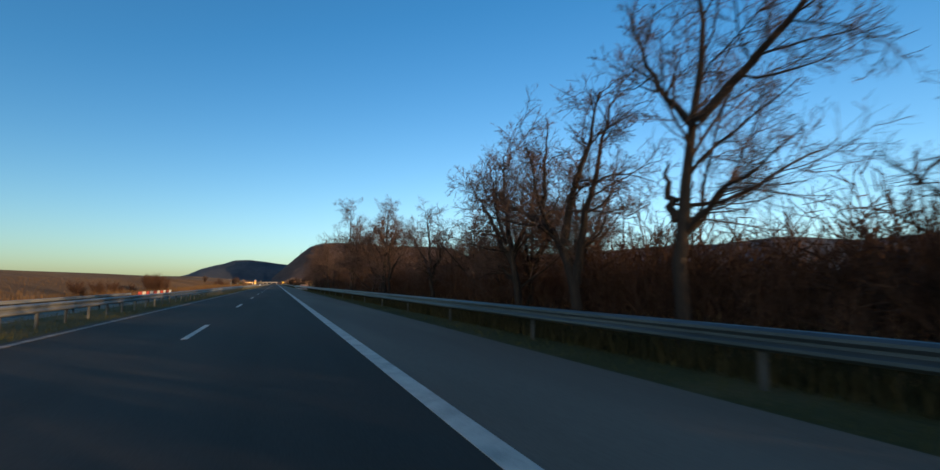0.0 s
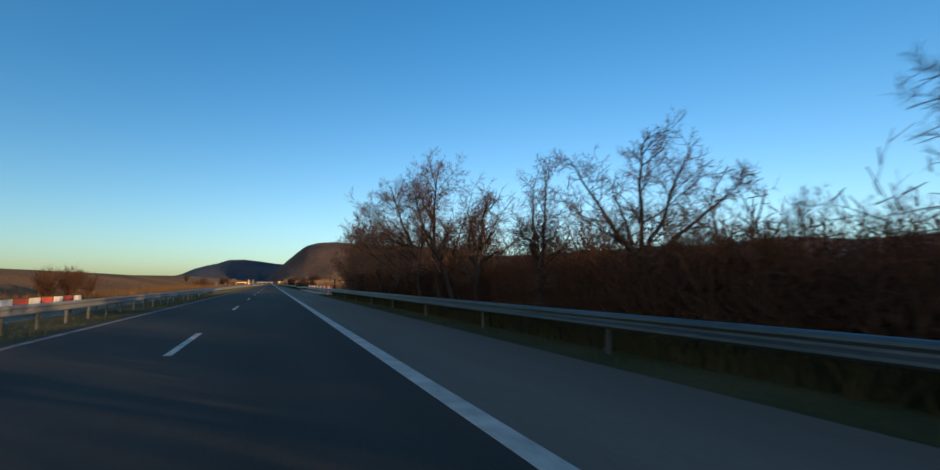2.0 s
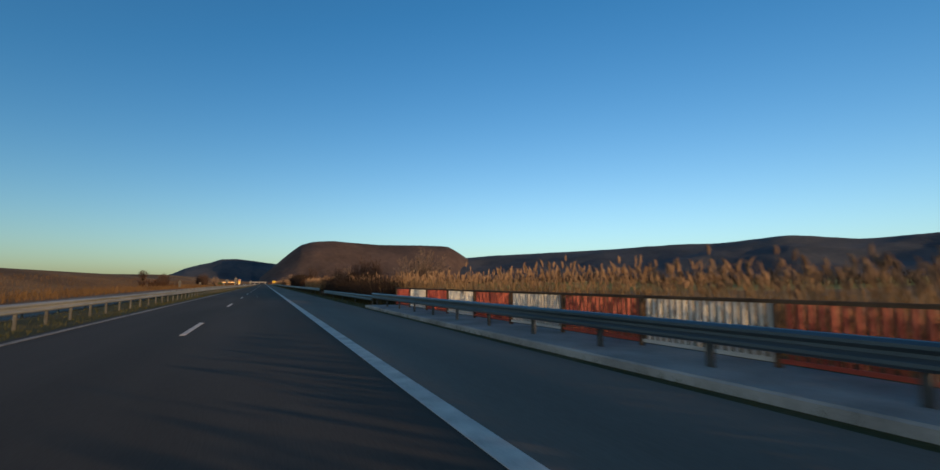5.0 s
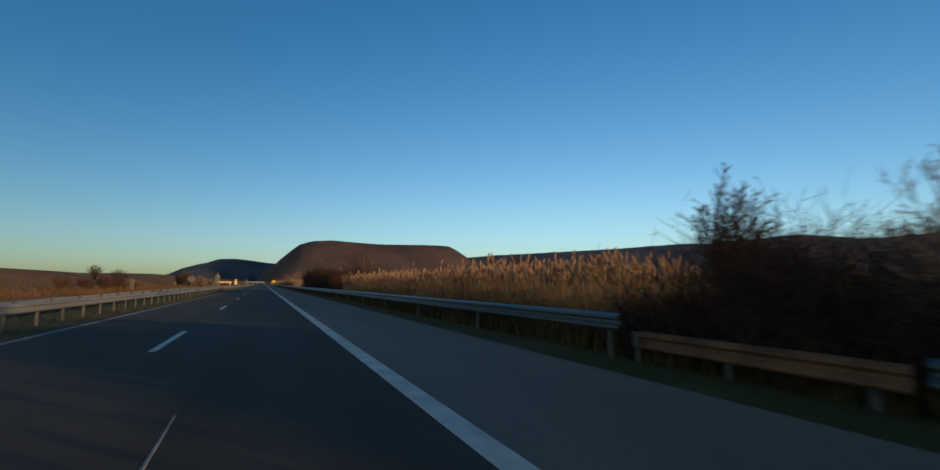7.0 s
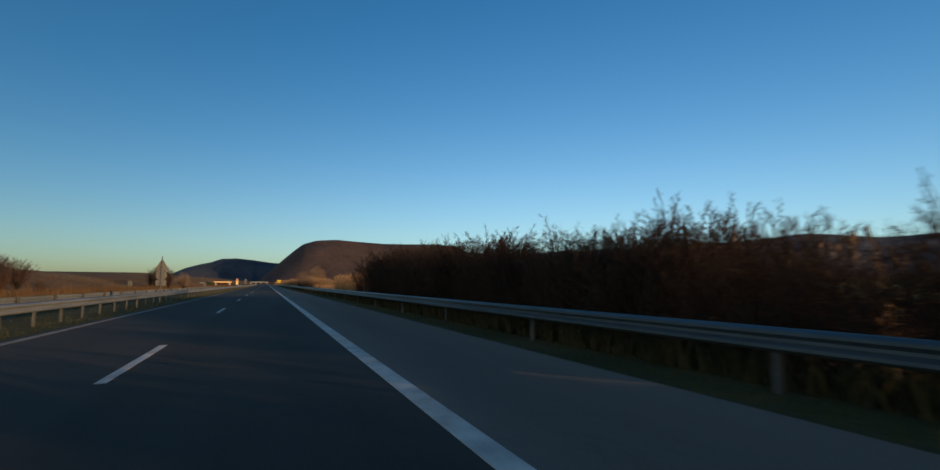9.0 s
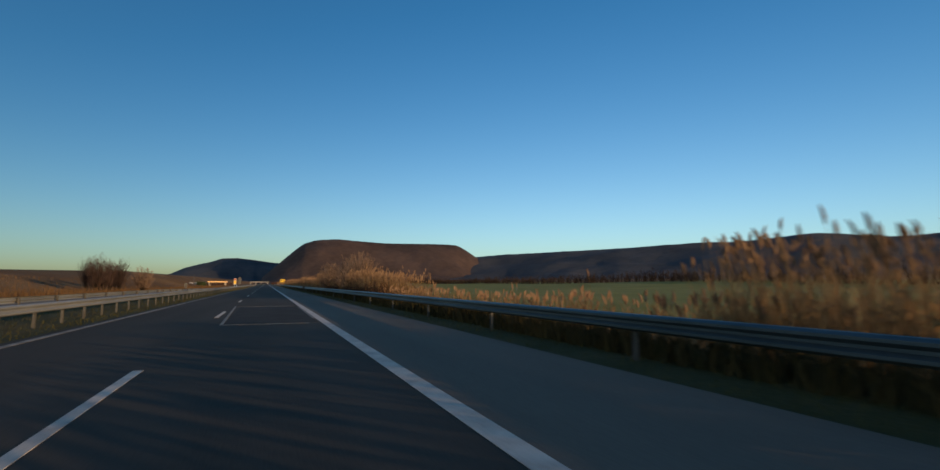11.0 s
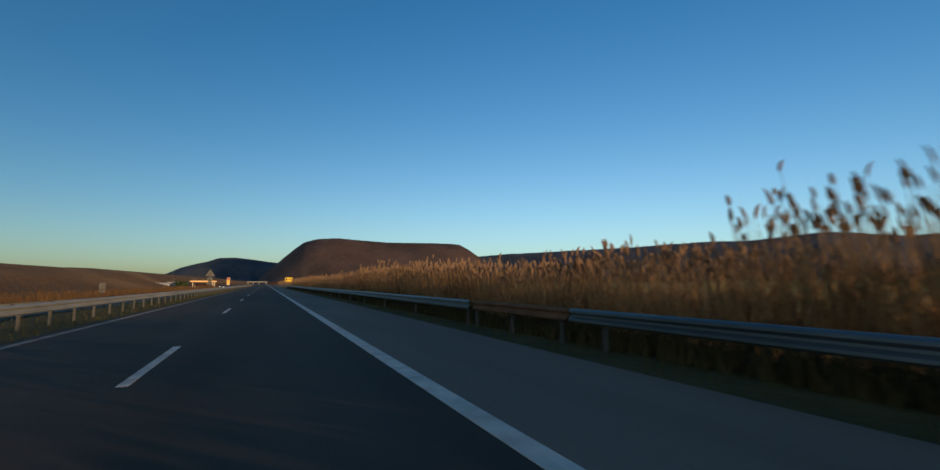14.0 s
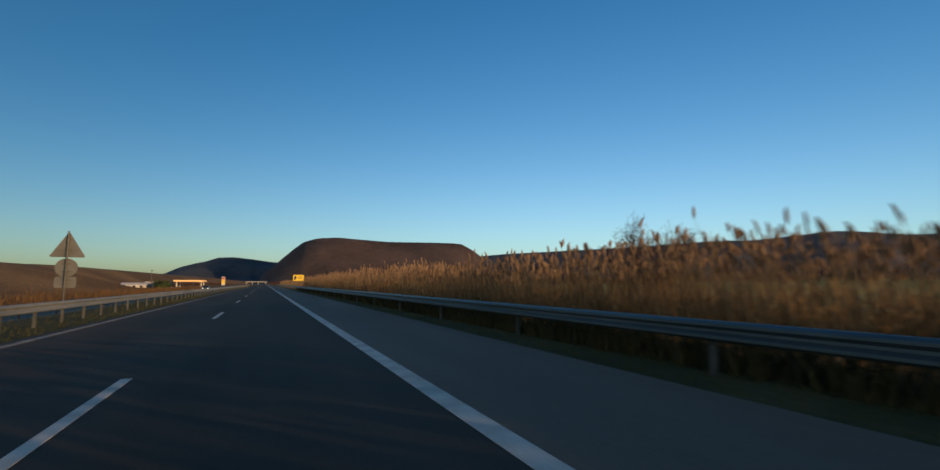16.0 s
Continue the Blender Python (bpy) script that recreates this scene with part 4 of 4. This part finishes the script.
def guard_rail(x, y0, y1, step, face, label, drop=0.0, mat="steel", base=0.0, climb=0.0):
    """A corrugated beam on posts; face -1 has its ribs towards -x."""
    ob = empty("guard_rail", x, y0, base)
    ob.matrix_basis = pose(x, y0, base, climb)
    front = [(face * a, z - drop) for a, z in W]
    back = [(face * (a - 0.004), z - drop) for a, z in reversed(W)]
    part("beam", strip(front + back + front[:1], 0, y1 - y0, 4.3), mat, ob)
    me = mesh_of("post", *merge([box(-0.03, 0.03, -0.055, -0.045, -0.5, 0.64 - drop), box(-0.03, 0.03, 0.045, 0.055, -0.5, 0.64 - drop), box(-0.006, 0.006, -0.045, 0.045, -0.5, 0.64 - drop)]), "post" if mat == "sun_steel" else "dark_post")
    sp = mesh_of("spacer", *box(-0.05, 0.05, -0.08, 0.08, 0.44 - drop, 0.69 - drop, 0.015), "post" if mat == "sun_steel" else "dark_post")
    n = int((y1 - y0) / step)
    for k in range(n + 1):
        po = part("post", me, None, ob)
        po.matrix_basis = pose(-face * 0.085, 0.4 + k * step, 0)
        if k * step < 420:
            s = part("spacer", sp, None, po)
            s.matrix_basis = pose(face * 0.03, 0, 0)
    return tagged(ob, label, "guard rail", "guard rails")


guard_rail(5.9, -20, 111.4, 6.0, -1, "galvanised corrugated guard rail along the grass verge", -0.03)
guard_rail(5.95, 111.7, 155.4, 2.5, -1, "galvanised corrugated guard rail along the bridge edge", -0.03)
guard_rail(6.0, 155.7, 180.5, 6.0, -1, "slightly sunken corrugated guard rail before dark brush", 0.13)
guard_rail(6.15, 180.7, 184.5, 1.8, -1, "short low dark guard rail overgrown with brush", 0.24, "rust")
guard_rail(5.95, 184.8, 366.2, 6.0, -1, "blue-grey corrugated guard rail before dry reeds", -0.05)
guard_rail(6.01, 366.4, 371.6, 2.4, -1, "short dark brown length of guard rail", -0.05, "rust")
guard_rail(5.95, 371.8, 700, 6.0, -1, "blue-grey corrugated guard rail along the verge", -0.05)
guard_rail(-6.9, -20, 660, 2.3, 1, "galvanised corrugated median guard rail in paler, sunlit-toned steel", 0.09, "sun_steel")
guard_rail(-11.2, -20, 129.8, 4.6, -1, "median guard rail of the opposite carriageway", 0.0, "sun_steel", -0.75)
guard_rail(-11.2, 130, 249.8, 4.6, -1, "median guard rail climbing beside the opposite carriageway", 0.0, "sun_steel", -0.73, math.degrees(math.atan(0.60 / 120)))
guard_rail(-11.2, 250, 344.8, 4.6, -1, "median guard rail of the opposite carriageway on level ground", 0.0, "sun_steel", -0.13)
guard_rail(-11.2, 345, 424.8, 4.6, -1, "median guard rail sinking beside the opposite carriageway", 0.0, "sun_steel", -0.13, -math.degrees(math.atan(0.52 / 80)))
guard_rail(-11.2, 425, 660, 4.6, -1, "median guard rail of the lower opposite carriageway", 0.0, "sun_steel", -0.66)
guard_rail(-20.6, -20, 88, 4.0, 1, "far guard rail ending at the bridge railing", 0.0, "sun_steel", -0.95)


def parapet(x, y0, panels, width, label, base=0.0, tall=1.02, apart=True):
    """A bridge railing: posts, two rails and pickets painted red and white by turns; near ones have every picket apart."""
    ob = empty("bridge_railing", x, y0, base)
    count = int((width - 0.1) / 0.145)
    rails = [box(-0.022, 0.022, 0.02, width - 0.02, 0.16, 0.22)]
    picks = [box(-0.018, 0.018, 0.06 + k * 0.145, 0.112 + k * 0.145, 0.22, tall) for k in range(count)]
    colours = ("white", "red", "rust")
    meshes = [mesh_of("panel", *merge(rails if apart else rails + picks), c) for c in colours]
    bars = [mesh_of("picket", *picks[0], c) for c in colours]
    pm = mesh_of("post", *box(-0.045, 0.045, -0.045, 0.045, -0.1, tall - 0.002, 0.012), "rust")
    part("top_rail", box(-0.03, 0.03, -0.05, panels * width + 0.05, tall, tall + 0.06, 0.012), "rust", ob, "dark rusty handrail")
    for k in range(panels + 1):
        part("post", pm, None, ob).matrix_basis = pose(0, k * width, 0)
        if k < panels:
            c = k % 2 if k else 2
            panel = part("panel", meshes[c], None, ob, ("white picket panel", "red picket panel", "rusty bare picket panel")[c])
            panel.matrix_basis = pose(0, k * width, 0)
            for n in range(count if apart else 0):
                part("picket", bars[c], None, panel).matrix_basis = pose(0, n * 0.145, 0)
    return tagged(ob, label, "railing", "bridge railings")


tagged(part("bridge_kerb", merge([box(5.3, 7.3, 113.0, 154.4, -0.5, 0.09, 0.03)]), "concrete"), "pale concrete kerb and walkway of the bridge", "kerb", kind="structure")
tagged(part("bridge_kerb", merge([box(-21.6, -19.95, 90, 124, -1.4, -0.86, 0.03)]), "concrete"), "pale concrete walkway of the far bridge edge", "kerb", kind="structure")
parapet(6.95, 109.7, 16, 2.75, "red and white painted picket railing on the bridge")
parapet(-21.1, 91.5, 11, 2.75, "red and white railing on the far bridge edge", -0.95, 0.78, False)


# ---- signs ----
def plate(points, y0, y1):
    """A flat plate in the x-z plane with thickness along y."""
    n = len(points)
    v = [(x, y0, z) for x, z in points] + [(x, y1, z) for x, z in points]
    sides = [(i, (i + 1) % n, n + (i + 1) % n, n + i) for i in range(n)]
    mid0, mid1 = len(v), len(v) + 1
    c = np.mean(points, 0)
    v += [(c[0], y0, c[1]), (c[0], y1, c[1])]
    tri = [(mid0, (i + 1) % n, i, mid0) for i in range(n)] + [(mid1, n + i, n + (i + 1) % n, mid1) for i in range(n)]
    return np.array(v, float), [np.array(sides), np.array([t[:3] for t in tri])]


def rounded(cx, cz, r, n, start, corner=0.0):
    pts = []
    for k in range(n):
        a = start + 2 * math.pi * k / n
        if corner:
            for da in (-0.06, 0.0, 0.06):
                q = r * (1 - (0.03 if da == 0 else 0.05))
                pts.append((cx + q * math.cos(a + da), cz + q * math.sin(a + da)))
        else:
            pts.append((cx + r * math.cos(a), cz + r * math.sin(a)))
    return pts


def rect(cx, cz, w, h, e=0.04):
    a, b = w / 2, h / 2
    return [(cx - a + e, cz - b), (cx + a - e, cz - b), (cx + a, cz - b + e), (cx + a, cz + b - e), (cx + a - e, cz + b), (cx - a + e, cz + b), (cx - a, cz + b - e), (cx - a, cz - b + e)]


def sign(x, y, plates, top, label, turn=0.0):
    ob = empty("road_sign", x, y, float(ground_z(x, y)) if x < -15 else -0.1, turn)
    part("pole", tubes(np.array([[(0, 0, -0.3), (0, 0, 1.0), (0, 0, top)]]), np.full((1, 3), 0.035), 10), "post", ob, smooth=True)
    for p in plates:
        me = plate(p, 0.045, 0.06)
        pl = part("plate", mesh_of("plate", me[0], me[1], "sign_back"), None, ob, "grey sheet-metal sign back")
        zs = [q[1] for q in p]
        for f in (0.3, 0.7):
            z = min(zs) + (max(zs) - min(zs)) * f
            part("bracket", box(-0.16, 0.16, 0.030, 0.047, z - 0.02, z + 0.02), "post", pl)
    return tagged(ob, label, "road sign", "road signs seen from behind")


tri = rounded(0, 2.70, 0.64, 3, math.pi / 2, 0.05)
sign(-7.25, 432.0, [tri, rounded(0, 1.96, 0.36, 28, 0), rect(0, 1.40, 0.68, 0.42)], 3.38, "triangular, round and oblong warning signs on one pole")
sign(-7.15, 270.8, [rounded(0, 2.62, 0.56, 3, math.pi / 2, 0.05), rounded(0, 1.96, 0.36, 28, 0), rect(0, 1.40, 0.68, 0.42)], 3.38, "triangular, round and oblong signs on a median pole")
sign(-7.15, 238.1, [rounded(0, 1.85, 0.345, 28, 0)], 2.2, "round traffic sign on a thin pole in the median")
sign(-22.0, 283.5, [rounded(0, 2.05, 0.52, 3, math.pi / 2, 0.05), rounded(0, 1.35, 0.32, 24, 0), rect(0, 0.8, 0.6, 0.36)], 2.6, "stacked traffic signs beside the opposite carriageway")
sign(-22.0, 442.5, [rect(0, 1.75, 0.75, 0.9), rect(0, 1.0, 0.7, 0.4)], 2.3, "oblong traffic signs beside the opposite carriageway")
sign(-22.0, 330.0, [rect(0, 1.6, 0.6, 0.8)], 2.1, "small oblong traffic sign beside the far verge")

ob = empty("yellow_sign", 6.9, 524, 0.1)
for x in (-0.85, 0.85):
    part("pole", tubes(np.array([[(x, 0.06, -0.3), (x, 0.06, 1.0), (x, 0.06, 3.3)]]), np.full((1, 3), 0.045), 10), "post", ob, smooth=True)
me = plate(rect(0, 2.5, 2.3, 1.35, 0.1), -0.02, 0.02)
board = part("board", mesh_of("board", me[0], me[1], "yellow"), None, ob, "yellow reflective sign face")
part("pictogram", merge([box(-0.95, -0.55, -0.028, -0.022, 2.1, 2.9), box(-0.53, -0.42, -0.028, -0.022, 2.3, 2.75)]), "black", board, "dark pictogram")
part("lettering", merge([box(-0.2, 1.0, -0.028, -0.022, 2.65, 2.77), box(-0.2, 0.8, -0.028, -0.022, 2.35, 2.47)]), "black", board, "illegible dark lettering")
tagged(ob, "yellow roadside board with a dark pictogram on two poles", "road sign")

ob = empty("wooden_post", 6.7, 108.3, float(ground_z(6.7, 108.3)))
part("shaft", tubes(np.array([[(0, 0, -0.3), (0.01, 0.02, 0.8), (0.03, 0.06, 1.95)]]), np.array([[0.09, 0.085, 0.08]]), 9), "wood", ob, smooth=True)
part("top", tubes(np.array([[(0.03, 0.06, 1.95), (0.03, 0.06, 1.98), (0.03, 0.06, 2.0)]]), np.array([[0.085, 0.07, 0.01]]), 9), "wood", ob)
tagged(ob, "weathered dark wooden post standing in reeds", "post")

# ---- road repairs and scuffs ----
tagged(part("road_patch", flat(-1.35, 1.5, 297, 309.5, 0.004), "patch"), "darker rectangular asphalt repair in the lane", "road patch", kind="structure")
tagged(part("patch_seam", merge([(np.array([(-1.42, 297, 0), (-1.33, 297, 0), (-1.62, 310, 0), (-1.71, 310, 0), (-1.42, 297, 0.009), (-1.33, 297, 0.009), (-1.62, 310, 0.009), (-1.71, 310, 0.009)]), CUBE), flat(-1.33, 1.2, 296.93, 296.99, 0.009), flat(-1.55, 1.4, 309.5, 309.54, 0.009), flat(1.50, 1.56, 299, 309, 0.009)]), "worn"), "pale sealed seam round the asphalt repair", "road seam", kind="structure")
tagged(part("scuff_mark", tubes(np.array([[(-0.01, 108.2, -0.045), (-0.03, 109.5, -0.045), (-0.05, 111, -0.045), (-0.12, 112.5, -0.045)]]), np.array([[0.05, 0.066, 0.062, 0.05]]), 8), "worn"), "pale curved scuff on the dark lane", "scuff", kind="structure")
tagged(part("scuff_mark", tubes(np.array([[(-0.55, 175.5, -0.025), (-0.6, 178, -0.025), (-0.66, 180.5, -0.025), (-0.7, 183.5, -0.025)]]), np.array([[0.034, 0.033, 0.033, 0.03]]), 8), "worn"), "pale scuff line on the dark lane", "scuff", kind="structure")

# ---- far buildings ----
ob = empty("petrol_station", -32.7, 672, -1.2)
# roof block brightened by added emission; the lamps are the panel below
part("canopy", box(-6, 6, -7, 7, 3.2, 3.95, 0.08), "station_glow", ob, "cream canopy roof with an added glow")
part("fascia", merge([box(-6.06, 6.06, -7.08, -7.0, 3.3, 3.9), box(6.0, 6.06, -7, 7, 3.3, 3.9)]), "station_glow", ob, "lit amber canopy edge")
for x in (-5, 5):
    for y in (-5, 5):
        part("column", box(x - 0.22, x + 0.22, y - 0.22, y + 0.22, -0.2, 3.22, 0.04), "white", ob)
part("light_panel", box(-5, 5, -6, 6, 3.14, 3.2), "station_glow", ob, "lit panel under the canopy")
shop = part("shop", box(-17, -8.5, -8, 10, -0.2, 3.2, 0.06), "concrete", ob, "low shop building")
for k in range(3):
    part("window", box(-8.52, -8.46, -6.5 + 5.5 * k, -2.5 + 5.5 * k, 0.6, 2.4), "glass", shop)
tagged(ob, "petrol station with a flat canopy on columns", "petrol station")
ob = empty("house", -51.5, 656, float(ground_z(-51.5, 656)) - 0.6)
walls = part("wall", box(-4.5, 4.5, -3, 3, -0.3, 2.0, 0.03), "white", ob, "whitewashed walls")
roof = part("roof", (np.array([(-4.9, -3.5, 2.0), (4.9, -3.5, 2.0), (4.9, 0, 2.9), (-4.9, 0, 2.9), (4.9, 3.5, 2.0), (-4.9, 3.5, 2.0),
                               (-4.9, -3.5, 1.85), (4.9, -3.5, 1.85), (4.9, 3.5, 1.85), (-4.9, 3.5, 1.85)]),
                     [np.array([(0, 1, 2, 3), (3, 2, 4, 5), (0, 6, 7, 1), (5, 4, 8, 9), (6, 9, 8, 7)]), np.array([(1, 4, 2), (0, 3, 5)])]), "white", ob, "pale pitched roof")
for x in (-2.6, 0.2, 2.8):
    part("window", box(x - 0.5, x + 0.5, -3.04, -2.98, 0.7, 1.6), "glass", walls)
tagged(ob, "low white house with a pitched roof beside the station", "house")
ob = empty("price_pylon", -31, 845, 0.0)
part("body", box(-1.3, 1.3, -0.25, 0.25, -0.2, 6.6, 0.08), "white", ob)
part("panel", merge([box(-1.1, 1.1, -0.29, -0.25, 4.6, 6.2)]), "red", ob, "red head panel")
part("panel", merge([box(-1.1, 1.1, -0.29, -0.25, 1.0, 4.2)]), "yellow", ob, "plain price panel")
tagged(ob, "tall white price pylon beside the station", "sign pylon")
ob = empty("overpass", -4, 1500, -1.2)
part("deck", box(-32, 9, -5, 5, 4.9, 6.0, 0.1), "concrete", ob)
part("railing", merge([box(-32, 9, -5.0, -4.9, 6.0, 6.9)]), "concrete", ob)
for x in (-30, -19, -8, 6):
    part("pier", box(x - 0.8, x + 0.8, -3, 3, -1, 4.92, 0.1), "concrete", ob)
tagged(ob, "pale concrete overpass crossing the motorway", "bridge")


def far_clumps(name, n, x0, x1, y0, y1, h0, h1, mat, label, seed, r=0.08):
    return twig_field(name, n, x0, x1, y0, y1, h0, h1, mat, label, seed, 6, r)


far_clumps("far_hedge", 1900, 318, 338, 150, 1400, 5.0, 12.0, "dark_brush", "dark leafless hedge line across the fields", 91, 0.22)
far_clumps("far_hedge", 500, 9, 30, 560, 1500, 2, 4.5, "brush", "brown brush along the distant road", 92, 0.10)
far_clumps("far_hedge", 350, -62, -46, 760, 1300, 1.5, 3, "brush", "brown brush beyond the far verge", 93, 0.10)
far_clumps("far_wood", 900, 60, 900, 1500, 2400, 4, 9, "brush", "far brown woods below the hill", 94, 0.5)
ob = empty("light_mast", -46.5, 660, float(ground_z(-46.5, 660)))
part("pole", tubes(np.array([[(0, 0, -0.3), (0, 0, 4.0), (0, 0, 7.6)]]), np.array([[0.16, 0.12, 0.09]]), 10), "post", ob, smooth=True)
part("head", box(-0.5, 0.5, -0.2, 0.2, 7.5, 7.75, 0.05), "post", ob)
tagged(ob, "thin grey lighting mast beside the petrol station", "lamp post")
far_clumps("evergreens", 130, -43.4, -39.6, 650, 662, 2, 3.6, "evergreen", "dark evergreen trees beside the station", 95, 0.25)


# ---- the car on the opposite carriageway ----
def car(x, y):
    ob = empty("car", x, y, float(far_level(y)) + 0.002)
    prof = [(-2.15, 0.28), (-2.2, 0.55), (-2.1, 0.80), (-1.25, 0.93), (-0.45, 1.42), (0.75, 1.47), (1.65, 1.15), (2.05, 1.05), (2.15, 0.6), (2.1, 0.28)]
    rows = []
    for side in (-0.80, -0.88, 0.88, 0.80):
        for yy, z in prof:
            narrow = 0.80 if z > 1.1 else (0.93 if z > 0.85 else 1.0)
            rows.append((side * narrow, yy * (1.0 if abs(side) > 0.85 else 1.012), z))
    n = len(prof)
    f = [(a * n + i, a * n + i + 1, (a + 1) * n + i + 1, (a + 1) * n + i) for a in range(3) for i in range(n - 1)]
    f += [(a * n + n - 1, a * n, (a + 1) * n, (a + 1) * n + n - 1) for a in range(3)]
    f += [(e + i, e + i + 1, e + n - 2 - i, e + n - 1 - i) for e in (0, 3 * n) for i in range(n // 2 - 1)]
    body = part("body", (np.array(rows), np.array(f)), "car_paint", ob, "dark blue-grey painted body")
    part("windscreen", merge([box(-0.62, 0.62, -1.02, -0.98, 1.02, 1.05), (np.array([(-0.66, -1.2, 0.96), (0.66, -1.2, 0.96), (0.58, -0.5, 1.405), (-0.58, -0.5, 1.405), (-0.66, -1.23, 0.97), (0.66, -1.23, 0.97), (0.58, -0.53, 1.42), (-0.58, -0.53, 1.42)]), CUBE)]), "glass", body)
    for sx in (-0.62, 0.62):
        part("headlight", box(sx - 0.13, sx + 0.13, -2.235, -2.12, 0.62, 0.74, 0.02), "headlamp", ob, "lit white headlight")
    for sx in (-0.80, 0.80):
        for sy in (-1.35, 1.30):
            w = part("wheel", tubes(np.array([[(sx - 0.1, sy, 0.31), (sx - 0.09, sy, 0.31), (sx + 0.09, sy, 0.31), (sx + 0.1, sy, 0.31)]]), np.array([[0.2, 0.31, 0.31, 0.2]]), 20), "black", ob)
            part("rim", tubes(np.array([[(sx - 0.11, sy, 0.31), (sx, sy, 0.31), (sx + 0.11, sy, 0.31)]]), np.array([[0.19, 0.2, 0.19]]), 12), "post", w)
    return tagged(ob, "dark hatchback with lit headlights on the opposite carriageway", "car")


car(-15.0, 560)
